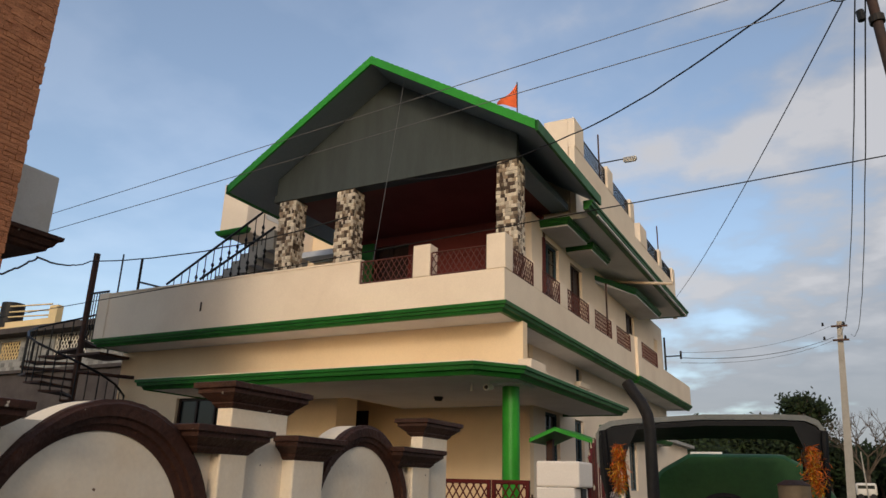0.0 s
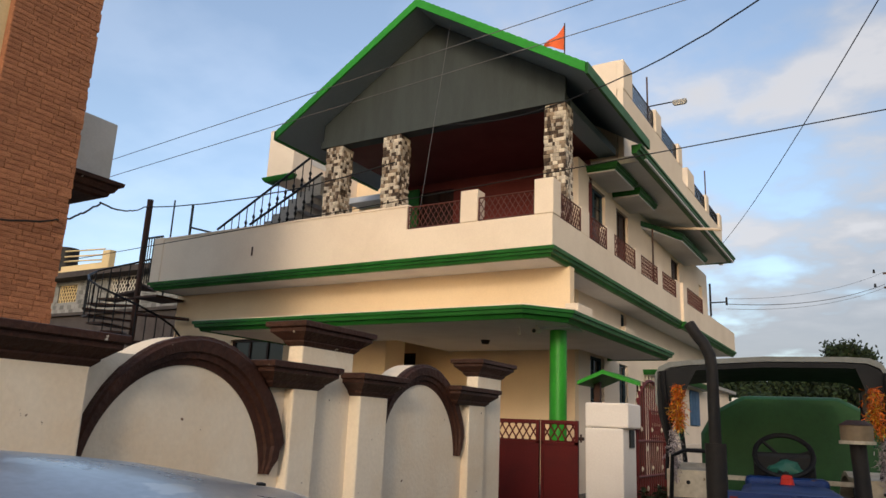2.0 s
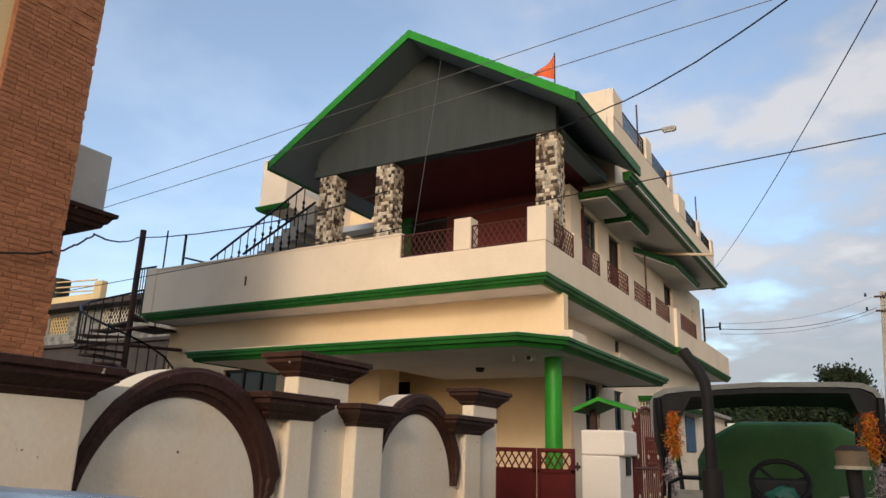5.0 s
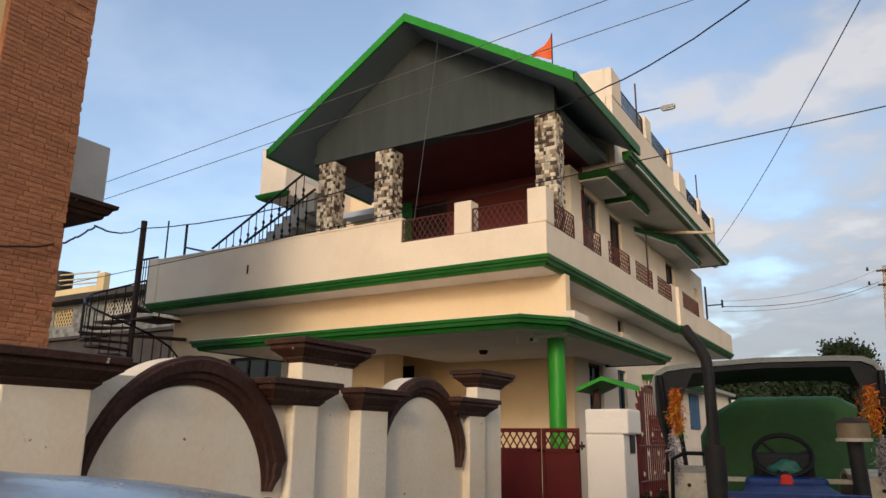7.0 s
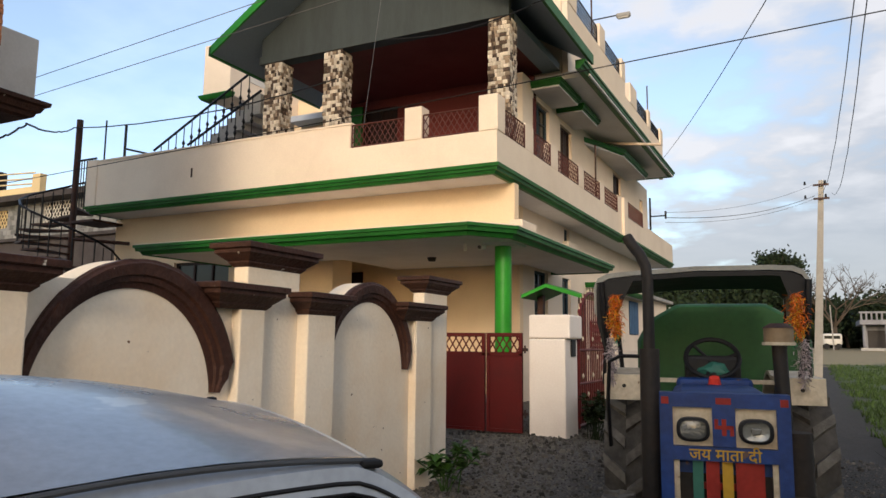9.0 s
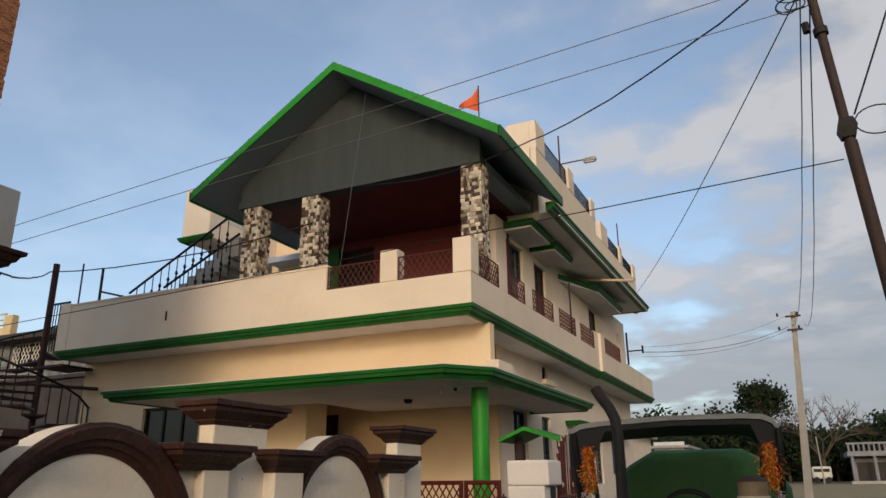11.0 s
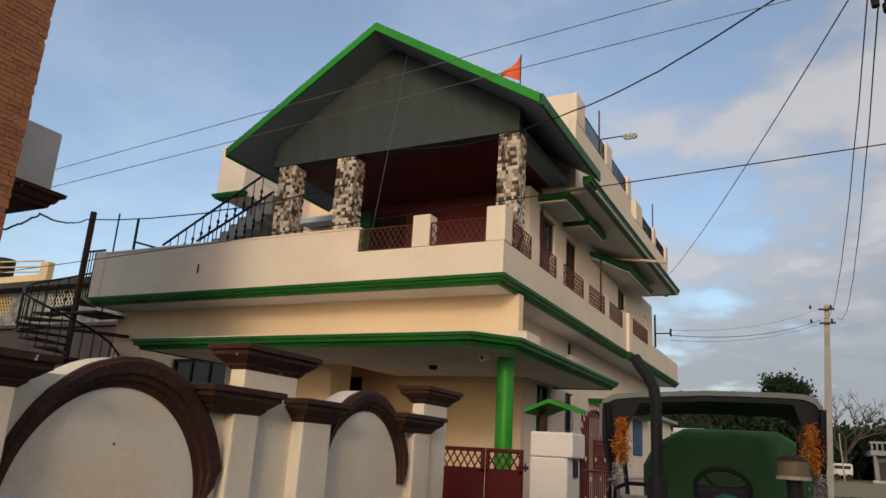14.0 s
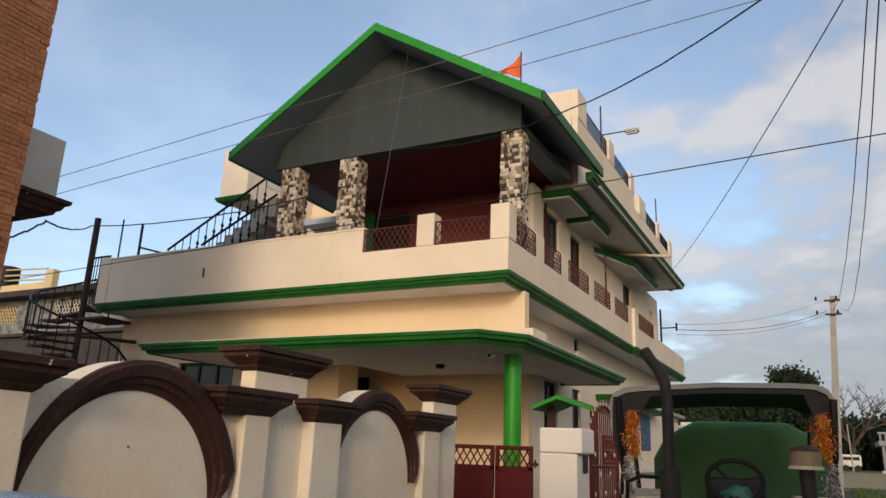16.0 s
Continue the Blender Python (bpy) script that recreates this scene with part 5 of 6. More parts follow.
for s in (-1, 1):
    wheel(T2, s * 0.63, 1.85, 0.63, 0.32, s, 15)
    fa, fb = (-0.76, -0.48) if s < 0 else (0.41, 0.70)
    wheel(T2, s * 0.60, 0.28, 0.33, 0.18, s, 14)
    bm = cube(fa, fb, 1.12, 1.15, 1.10, 1.28)
    box(bm, fa, fb, 1.15, 1.64, 1.25, 1.28)
    for k in range(7):
        a0, a1 = radians(108 - 12 * k), radians(108 - 12 * (k + 1))
        q = [bm.verts.new((x, 1.85 + 0.68 * math.cos(a), 0.60 + 0.68 * math.sin(a))) for a in (a0, a1) for x in (fa, fb)]
        e = [bm.verts.new(v.co + Vector((0, 0, 0.03))) for v in q]
        for f in ((0, 1, 3, 2),):
            bm.faces.new([q[i] for i in f])
            bm.faces.new([e[i] for i in f][::-1])
        bm.faces.new((q[0], q[1], e[1], e[0]))
        bm.faces.new((q[0], q[2], e[2], e[0]))
        bm.faces.new((q[1], q[3], e[3], e[1]))
    bmesh.ops.remove_doubles(bm, verts=bm.verts, dist=0.001)
    fender = part("fender", bm, IVORY, T2, "stained ivory rear fender")
    part("fender_bolt", rod(bmesh.new(), ((fa + fb) / 2, 1.12, 1.2), ((fa + fb) / 2, 1.11, 1.2), 0.014, n=8), BLACK_PAINT, fender)
# exhaust
part("muffler", rod(bmesh.new(), (-0.41, 0.5, 0.55), (-0.41, 0.5, 1.47), 0.062, n=18), BLACK_PAINT, T2, smooth=True)
part("exhaust_pipe", pipe(bmesh.new(), [(-0.41, 0.5, 1.46), (-0.41, 0.5, 1.9), (-0.42, 0.51, 2.0), (-0.455, 0.53, 2.08), (-0.505, 0.56, 2.15), (-0.54, 0.58, 2.21)], 0.036, 12), BLACK_PAINT, T2, smooth=True)
part("hand_rail", pipe(bmesh.new(), [(-0.46, 0.55, 1.42), (-0.6, 0.62, 1.42), (-0.68, 0.68, 1.38), (-0.70, 0.75, 1.1), (-0.70, 0.9, 0.8)], 0.014, 6), BLACK_IRON, T2)
# air cleaner
TAN = mat("ochre_metal_paint", (0.24, 0.17, 0.10), 0.5, 0.15, 30, 6, 0.1)
part("intake_pipe", rod(bmesh.new(), (0.40, 0.75, 0.9), (0.38, 0.75, 1.52), 0.045, n=14), BLACK_PAINT, T2, smooth=True)
c = part("air_cleaner", rod(bmesh.new(), (0.38, 0.75, 1.52), (0.38, 0.75, 1.61), 0.09, n=20), TAN, T2, smooth=True)
part("cleaner_lid", rod(bmesh.new(), (0.38, 0.75, 1.61), (0.38, 0.75, 1.64), 0.098, 0.05, n=20), RUST, c)
part("cleaner_rim", rod(bmesh.new(), (0.38, 0.75, 1.50), (0.38, 0.75, 1.52), 0.1, n=20), IVORY, c)
part("oil_filter", rod(bmesh.new(), (0.43, 0.55, 0.62), (0.43, 0.55, 0.98), 0.09, n=16), BLACK_PAINT, T2, smooth=True)
# steering wheel, seat, canopy
sw = bmesh.new()
pts = [Vector((0.19 * math.cos(a), 0.19 * math.sin(a) * math.cos(radians(48)), 0.19 * math.sin(a) * math.sin(radians(48)))) + Vector((0.0, 1.5, 1.40)) for a in (2 * math.pi * k / 24 for k in range(25))]
pipe(sw, pts, 0.018, 7)
for k in (1, 9, 17):
    rod(sw, (0.0, 1.5, 1.37), pts[k], 0.012, n=5)
part("steering_wheel", sw, BLACK_TRIM, T2)
part("steering_column", rod(bmesh.new(), (0, 1.5, 1.37), (0, 1.38, 1.2), 0.03), BLACK_PAINT, T2)
bm = bmesh.new()
bmesh.ops.create_icosphere(bm, subdivisions=3, radius=1.0)
for v in bm.verts:
    c = v.co.copy()
    k = 1 + 0.35 * noise.noise(c * 1.8) + 0.18 * noise.noise(c * 5.0)
    v.co = Vector((0.01 + 0.115 * c.x * k, 1.46 + 0.045 * c.y * k, 1.315 + 0.062 * c.z * k - 0.03 * abs(c.x)))
part("dash_cloth", bm, TEAL_PAINT, T2, "crumpled teal cloth on the dashboard", smooth=True)
part("instrument_panel", cube(-0.2, 0.2, 1.5, 1.56, 1.2, 1.42, bevel=0.03), BLACK_TRIM, T2)
part("red_knob", rod(bmesh.new(), (0.0, 1.22, 1.22), (0.0, 1.2, 1.27), 0.045, 0.035, n=14), mat("red_plastic", (0.75, 0.06, 0.04), 0.3, 0.05), T2, smooth=True)
part("seat", cube(-0.23, 0.23, 1.95, 2.3, 0.95, 1.05, bevel=0.04), BLACK_TRIM, T2)
part("cross_rail", cube(-0.55, 0.55, 1.4, 1.44, 1.22, 1.25), IVORY, T2)
CY0, CY1, CW, CT = 1.25, 2.6, 0.745, 2.06


def canopy_section(f):
    """Across the canopy: a flat bow with rounded shoulders and short hanging sides."""
    pts = [(x - 0.095, z) for x, z in ((-CW, CT - 0.30), (-CW, CT - 0.1), (-CW + 0.03, CT - 0.045), (-CW + 0.1, CT - 0.012), (-CW + 0.24, CT), (0, CT + 0.015), (CW - 0.24, CT), (CW - 0.1, CT - 0.012), (CW - 0.03, CT - 0.045), (CW, CT - 0.1), (CW, CT - 0.30))]
    return [(x, z + 0.012 * math.sin(math.pi * f) + 0.02 * x / CW) for x, z in pts]


bm = bmesh.new()
rows = []
for k in range(9):
    f = k / 8
    sec = canopy_section(f)
    out = [bm.verts.new((x, CY0 + (CY1 - CY0) * f, z)) for x, z in sec]
    inn = [bm.verts.new((x * 0.98, CY0 + (CY1 - CY0) * f, z - 0.035)) for x, z in sec]
    rows.append(out + inn[::-1])
for p, q in zip(rows, rows[1:]):
    for i in range(len(p)):
        bm.faces.new((p[i], p[(i + 1) % len(p)], q[(i + 1) % len(p)], q[i]))
for r in (rows[0], rows[-1]):
    k = len(r) // 2
    for i in range(k - 1):
        bm.faces.new((r[i], r[i + 1], r[-2 - i], r[-1 - i]))
part("canopy", bm, CANVAS, T2, "pale grey canvas canopy", smooth=True)
# black sheet just below the canvas makes the canopy's underside dark
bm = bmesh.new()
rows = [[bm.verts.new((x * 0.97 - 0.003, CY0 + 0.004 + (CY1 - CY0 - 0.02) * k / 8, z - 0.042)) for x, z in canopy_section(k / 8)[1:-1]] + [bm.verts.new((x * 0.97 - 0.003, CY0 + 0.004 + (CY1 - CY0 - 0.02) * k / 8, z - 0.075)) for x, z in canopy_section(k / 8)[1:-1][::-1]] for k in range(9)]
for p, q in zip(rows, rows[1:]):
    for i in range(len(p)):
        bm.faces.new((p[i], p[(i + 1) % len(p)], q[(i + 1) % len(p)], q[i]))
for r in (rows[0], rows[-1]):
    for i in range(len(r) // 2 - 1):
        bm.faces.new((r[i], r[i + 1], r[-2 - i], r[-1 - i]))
part("canopy_lining", bm, BLACK_TRIM, T2, "black underside of the canopy", smooth=True)
for s in (-1, 1):
    bm = bmesh.new()
    v = [bm.verts.new((s * x - 0.085, CY0 + yy, z)) for x, z in ((CW - 0.01, CT - 0.1), (CW - (0.3 if s < 0 else 0.2), CT - 0.05), (CW - (0.22 if s < 0 else 0.15), CT - 0.2), (CW - 0.13, CT - 0.42), (CW - 0.06, CT - 0.62), (CW - 0.01, CT - 0.4)) for yy in (0.0, 0.02)]
    m = len(v) // 2
    bm.faces.new([v[2 * i] for i in range(m)])
    bm.faces.new([v[2 * i + 1] for i in range(m)][::-1])
    for i in range(m):
        j = (i + 1) % m
        bm.faces.new((v[2 * i], v[2 * i + 1], v[2 * j + 1], v[2 * j]))
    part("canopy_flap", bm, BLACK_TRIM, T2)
    part("canopy_post", pipe(bmesh.new(), [(s * 0.71 - 0.07, 1.2, CT - 0.1), (s * 0.69 - 0.07, 1.22, 1.6), (s * 0.63 - 0.07, 1.3, 1.2)], 0.022, 6), BLACK_IRON, T2)
    part("canopy_post", rod(bmesh.new(), (s * 0.67 - 0.07, 1.25, 1.75), (s * 0.71 - 0.07, 1.3, 1.2), 0.016, n=6), BLACK_IRON, T2)
    part("rear_post", rod(bmesh.new(), (s * 0.73 - 0.07, 2.5, CT - 0.1), (s * 0.65 - 0.07, 2.4, 1.15), 0.022, n=6), BLACK_IRON, T2)
    rng = random.Random(5 + s)
    for nm, m, z0, z1, w, cnt, cx in (("tinsel", ORANGE_TINSEL, 1.56, 1.86, 0.05, 620, 0.67), ("tinsel", YELLOW_TINSEL, 1.54, 1.84, 0.05, 260, 0.67), ("tinsel", PALE_TINSEL, 1.22, 1.55, 0.04, 420, 0.70), ("tinsel", GREEN_TINSEL, 1.5, 1.6, 0.03, 90 if s > 0 else 25, 0.65)):
        bm = bmesh.new()
        for k in range(cnt):
            f = rng.random()
            p = Vector((s * (cx - 0.065) - 0.065 + rng.gauss(0, 0.7 * w * (0.35 + 0.5 * math.sin(math.pi * f))), 1.1 + rng.gauss(0, 0.03), z0 + (z1 - z0) * f))
            d = Vector((rng.gauss(0, 0.6), rng.gauss(0, 0.6), rng.gauss(-0.6, 0.5))).normalized() * 0.035
            e = Vector((rng.gauss(0, 1), rng.gauss(0, 1), rng.gauss(0, 1))).normalized() * 0.0026
            q = [bm.verts.new(p + o) for o in (-e, e, d + e, d - e)]
            bm.faces.new(q)
        part(nm, bm, m, T2, kind="stuff")

# ---- green water tank on a trailer behind the tractor ----
tank = thing("tank_trailer", "dark green water tank on a farm trailer", "trailer", (-0.27 - math.sin(radians(7)) * 3.0, 4.62 + 3.0 * math.cos(radians(7)), 0), rz=7.0)
bm, n = bmesh.new(), 96
rows = []
for y, f in ((0.0, 0.0), (0.0, 0.95), (0.03, 0.985), (0.08, 1.0), (2.9, 1.0), (2.98, 0.95), (3.0, 0.0)):
    r = []
    for k in range(n):
        a = 2 * math.pi * k / n
        # a box with broad chamfers: three pairs of planes bound each direction
        c, s = math.cos(a), math.sin(a)
        e = 1 / max(abs(c) / 0.80, abs(s) / 0.635, (abs(c) * 0.49 + abs(s) * 0.87) / 0.752, (abs(c) * 0.87 + abs(s) * 0.49) / 0.83)
        r.append(bm.verts.new((-0.05 + e * c * f, y, 1.31 + e * s * f)))
    rows.append(r)
for p, q in zip(rows, rows[1:]):
    for i in range(n):
        bm.faces.new((p[i], p[(i + 1) % n], q[(i + 1) % n], q[i]))
bmesh.ops.remove_doubles(bm, verts=bm.verts, dist=0.0005)
part("tank", bm, TANK_GREEN, tank, smooth=True)
part("lifting_lug", cube(0.18, 0.42, 0.05, 0.09, 1.90, 1.93), TANK_GREEN, tank)
part("chassis", cube(-0.45, 0.45, -0.2, 2.9, 0.55, 0.68), BLACK_PAINT, tank)
part("drawbar", cube(-0.05, 0.05, -0.75, -0.2, 0.55, 0.64), BLACK_PAINT, tank)
for s in (-1, 1):
    wheel(tank, s * 0.75, 1.6, 0.42, 0.22, s, 16)

# ---- silver car beside the viewer (its own axes: x across from the near side, y towards its other end) ----
car = thing("car", "silver hatchback with dusty roof, parked by the wall", "car", (-0.47, 0.88, 0), rz=150.0)
RW, RL = 1.06, 1.75


def car_roof(x, y):
    u, v = (x - RW / 2) / (RW / 2), y / RL
    edge = 1.380 - 0.25 * min(y - 0.16, 0.3) ** 2
    return edge + (1 - u * u) * (0.02 + 0.118 * math.sin(math.pi * min(0.5, max(0.0, v * 1.15))) ** 1.15)


def roof_end(x, y):
    """The roof's end edge runs a little askew to its sides."""
    return y - 0.085 * x / RW * max(0.0, 1 - y / 0.4)


bm = bmesh.new()
xs, ys = [RW * k / 14 for k in range(15)], [RL * k / 18 for k in range(19)]
up = [[bm.verts.new((x, roof_end(x, y), car_roof(x, y))) for x in xs] for y in ys]
dn = [[bm.verts.new((x, roof_end(x, y), car_roof(x, y) - 0.03)) for x in xs] for y in ys]
for a, b in zip(up, up[1:]):
    for i in range(14):
        bm.faces.new((a[i], a[i + 1], b[i + 1], b[i]))
for a, b in zip(dn, dn[1:]):
    for i in range(14):
        bm.faces.new((a[i + 1], a[i], b[i], b[i + 1]))
part("roof", bm, SILVER, car, "silver roof with dust and dried drips", smooth=True)
for x in (-0.012, RW + 0.012):
    part("drip_strip", pipe(bmesh.new(), [(x, y, car_roof(min(max(x, 0), RW), y) - 0.004) for y in [0.01 * k for k in range(50)] + [0.5, 0.7, 1.0, 1.4, 1.75]], 0.0042, 6), GREY_TRIM, car)
part("rear_edge_seam", pipe(bmesh.new(), [(x, roof_end(x, 0.0) - 0.004, car_roof(x, 0) - 0.001) for x in xs], 0.0022, 6), OFF_WHITE, car)
part("edge_clip", cube(-0.026, 0.0, -0.02, 0.012, 1.36, 1.372, bevel=0.005), BLACK_TRIM, car)
part("edge_clip", cube(RW - 0.03, RW, -0.1, -0.08, car_roof(RW, 0) - 0.005, car_roof(RW, 0) + 0.01, bevel=0.004), BLACK_TRIM, car)


def car_side(s):
    """One flank: door frame above the windows, glass, and the lower body."""
    x0 = -0.02 if s < 0 else RW + 0.02

    def fx(z):
        return x0 + s * 0.30 * max(0.0, (1.385 - z)) ** 1.1
    bm = bmesh.new()

    def panel(pts, t=0.03):
        bm = bmesh.new()
        a = [bm.verts.new((fx(z), y, z)) for y, z in pts]
        b = [bm.verts.new((fx(z) - s * t, y, z)) for y, z in pts]
        bm.faces.new(a)
        bm.faces.new(b[::-1])
        m = len(pts)
        for i in range(m):
            bm.faces.new((a[i], a[(i + 1) % m], b[(i + 1) % m], b[i]))
        return bm
    rail = []

    def door_top(y):
        """The height of the black door line, which drops round the rear pillar."""
        return 1.346 - 0.2 * min(abs(y - 0.03), 0.35) ** 2 * (y > 0.03) - 0.042 * (max(0.0, 0.03 - y) / 0.09) ** 1.5
    for y in [-0.16, -0.13, -0.11, -0.09, -0.075, -0.06, -0.05, -0.04, -0.03, -0.02, -0.01] + [0.02 * k for k in range(20)] + [y for y in ys if y > 0.4]:
        d = door_top(y)
        top = car_roof(0.0, max(y, 0.0)) - 0.005 - max(0.0, -y) * 0.35 - (max(0.0, -y) / 0.1) ** 1.6 * 0.028
        rail.append([bm.verts.new((xx, y, zz)) for xx, zz in ((x0 - s * 0.02, top), (fx(d + 0.02), min(top - 0.003, d + 0.02)), (fx(d), d), (fx(d - 0.014), d - 0.014), (fx(d - 0.014) - s * 0.03, d - 0.014))])
    for a, b in zip(rail, rail[1:]):
        for i in range(4):
            bm.faces.new((a[i], a[i + 1], b[i + 1], b[i]))
    part("roof_rail", bm, SILVER, car, smooth=True)
    for pts in ([(-0.10, 1.262), (-0.045, 1.292), (-0.40, 0.92), (-0.47, 0.92)],
                [(1.75, 1.345), (1.75, 1.29), (2.2, 0.92), (2.32, 0.92)],
                [(0.136, 1.33), (0.176, 1.33), (0.15, 0.92), (0.105, 0.92)]):
        part("window_pillar", panel(pts), SILVER, car)
    bm = panel([(-0.5, 0.92), (2.75, 0.90), (3.0, 0.7), (3.0, 0.3), (-0.62, 0.3), (-0.62, 0.75)])
    f = part("side_body", bm, SILVER, car)
    for low, tops in (((-0.40, 0.105), (-0.045, -0.02, 0.0, 0.03, 0.08, 0.136)), ((0.15, 2.1), (0.176, 0.25, 0.4, 0.8, 1.3, 1.72))):
        bm = bmesh.new()
        out = [(low[0], 0.93), (low[1], 0.93)] + [(y, door_top(y) - 0.013) for y in tops[::-1]]
        q = [bm.verts.new((fx(z) - s * 0.016, y, z)) for y, z in out]
        e = [bm.verts.new(v.co - Vector((s * 0.006, 0, 0))) for v in q]
        bm.faces.new(q)
        bm.faces.new(e[::-1])
        for i in range(len(q)):
            bm.faces.new((q[i], q[(i + 1) % len(q)], e[(i + 1) % len(q)], e[i]))
        g = part("side_window", bm, DARK_GLASS, f)
        part("window_seal", pipe(bmesh.new(), [(fx(door_top(y) - 0.014) + s * 0.001, y, door_top(y) - 0.014) for y in tops], 0.0024, 5), BLACK_TRIM, g)
    line = [-0.15, -0.12, -0.09, -0.075, -0.06, -0.05, -0.04, -0.03, -0.02, -0.01, 0.0, 0.02, 0.05, 0.1, 0.15, 0.2, 0.3, 0.38, 0.6, 1.0, 1.7]
    part("door_line", pipe(bmesh.new(), [(fx(door_top(y)) + s * 0.001, y, door_top(y)) for y in line], 0.0032, 6), BLACK_TRIM, f)
    part("door_gap", pipe(bmesh.new(), [(fx(z) + s * 0.001, 0.157 - (1.34 - z) * 0.25, z) for z in (1.342, 1.3, 1.2, 0.95, 0.6, 0.35)], 0.0017, 5), BLACK_TRIM, f)


car_side(-1)
car_side(1)
bm = bmesh.new()
q = [bm.verts.new(p) for p in ((0.0, -0.03, 1.335), (RW, -0.1, 1.335), (RW + 0.1, -0.45, 0.93), (-0.1, -0.45, 0.93), (0.0, -0.01, 1.315), (RW, -0.08, 1.315), (RW + 0.1, -0.43, 0.91), (-0.1, -0.43, 0.91))]
for f in ((0, 1, 2, 3), (7, 6, 5, 4), (0, 4, 5, 1), (1, 5, 6, 2), (2, 6, 7, 3), (3, 7, 4, 0)):
    bm.faces.new([q[k] for k in f])
part("end_window", bm, DARK_GLASS, car)
part("end_body", cube(-0.12, RW + 0.12, -0.62, -0.3, 0.3, 0.90, bevel=0.05), SILVER, car)
bm = bmesh.new()
q = [bm.verts.new(p) for p in ((0.02, 1.76, 1.35), (RW - 0.02, 1.76, 1.35), (RW + 0.08, 2.3, 0.93), (-0.08, 2.3, 0.93), (0.02, 1.74, 1.33), (RW - 0.02, 1.74, 1.33), (RW + 0.08, 2.28, 0.91), (-0.08, 2.28, 0.91))]
for f in ((0, 1, 2, 3), (7, 6, 5, 4), (0, 4, 5, 1), (1, 5, 6, 2), (2, 6, 7, 3), (3, 7, 4, 0)):
    bm.faces.new([q[k] for k in f])
part("windscreen", bm, DARK_GLASS, car)
part("bonnet", cube(-0.1, RW + 0.1, 2.3, 2.98, 0.5, 0.9, bevel=0.06), SILVER, car)
part("floor", cube(-0.05, RW + 0.05, -0.4, 2.3, 0.3, 0.4), BLACK_TRIM, car)
for x in (-0.1, RW + 0.1):
    for y in (-0.2, 2.35):
        wheel(car, x, y, 0.28, 0.16, 1, 30)

# ---- trees, far buildings ----


def tree(name, at, height, spread_r, clumps, leaf, seed, label, bare=False, group="far trees", stem=0.38, limb=0.24):
    rng = random.Random(seed)
    t = thing(name, label, "tree", at, group=group)
    bm = bmesh.new()
    o = Vector(at)
    tips = []
    trunk_top = o + Vector((rng.gauss(0, 0.3), 0, height * stem))
    rod(bm, o - Vector((0, 0, 0.2)), trunk_top, height * 0.035, height * 0.022, n=8)

    def grow(p, d, length, r, depth):
        q = p + d * length
        rod(bm, p, q, r, r * 0.6, n=5)
        if depth == 0:
            tips.append(q)
            return
        for k in range(rng.choice((2, 3)) if not bare else 3):
            nd = (d + Vector((rng.gauss(0, 0.55), rng.gauss(0, 0.55), rng.gauss(0.1, 0.35)))).normalized()
            grow(q, nd, length * rng.uniform(0.62, 0.85), r * 0.6, depth - 1)
        tips.append(q)
    for k in range(5):
        a = 2 * math.pi * (k + rng.random()) / 5
        d = Vector((math.cos(a) * spread_r / height * 1.6, math.sin(a) * spread_r / height * 1.6, 1)).normalized()
        grow(trunk_top, d, height * limb, height * 0.014, 4 if bare else 3)
    part("trunk", bm, BARK, t)
    if bare:
        return t
    verts, faces = [], []
    for k in range(clumps):
        c = rng.choice(tips) + Vector((rng.gauss(0, 1), rng.gauss(0, 1), rng.gauss(0, 0.7))) * spread_r * 0.17
        for j in range(14):
            p = c + Vector((rng.gauss(0, 1), rng.gauss(0, 1), rng.gauss(0, 0.8))) * leaf * 2.0
            u = Vector((rng.gauss(0, 1), rng.gauss(0, 1), rng.gauss(0, 1))).normalized() * leaf
            w = u.orthogonal().normalized() * leaf * 0.6
            i = len(verts)
            verts += [p - u, p + w, p + u, p - w]
            faces.append((i, i + 1, i + 2, i + 3))
    me = bpy.data.meshes.new("crown")
    me.from_pydata([v - o for v in verts], [], faces)
    me.materials.append(LEAF)
    ob = new("crown", me)
    ob.parent = t
    ob["kind"] = "stuff"
    return t


tree("broadleaf_tree", (-3.6, 112, 0), 15.0, 1.9, 170, 0.3, 3, "tall dark broadleaf tree with a loose crown", stem=0.55, limb=0.14)
tree("broadleaf_tree", (-9.0, 108, 0), 9.6, 6.0, 480, 0.36, 4, "dense dark roadside tree")
tree("broadleaf_tree", (-16.5, 105, 0), 9.2, 6.0, 460, 0.36, 5, "dense dark roadside tree")
tree("broadleaf_tree", (-24, 112, 0), 9.6, 6.0, 420, 0.36, 6, "dense dark roadside tree")
tree("broadleaf_tree", (-13, 90, 0), 6.3, 3.8, 260, 0.3, 16, "dense dark roadside tree")
tree("broadleaf_tree", (-1.2, 106, 0), 7.2, 4.0, 300, 0.34, 7, "dense dark roadside tree")
tree("bare_tree", (2.6, 100, 0), 10.5, 5.0, 0, 0.3, 8, "leafless grey tree with fine branches", bare=True)
tree("broadleaf_tree", (9.2, 112, 0), 7.4, 4.2, 300, 0.34, 9, "rounded dark tree behind the white building")
tree("broadleaf_tree", (15, 112, 0), 9.5, 5.5, 320, 0.36, 10, "rounded dark tree behind the white building")
tree("broadleaf_tree", (5.0, 122, 0), 8.0, 5.0, 280, 0.36, 11, "rounded dark tree behind the white building")
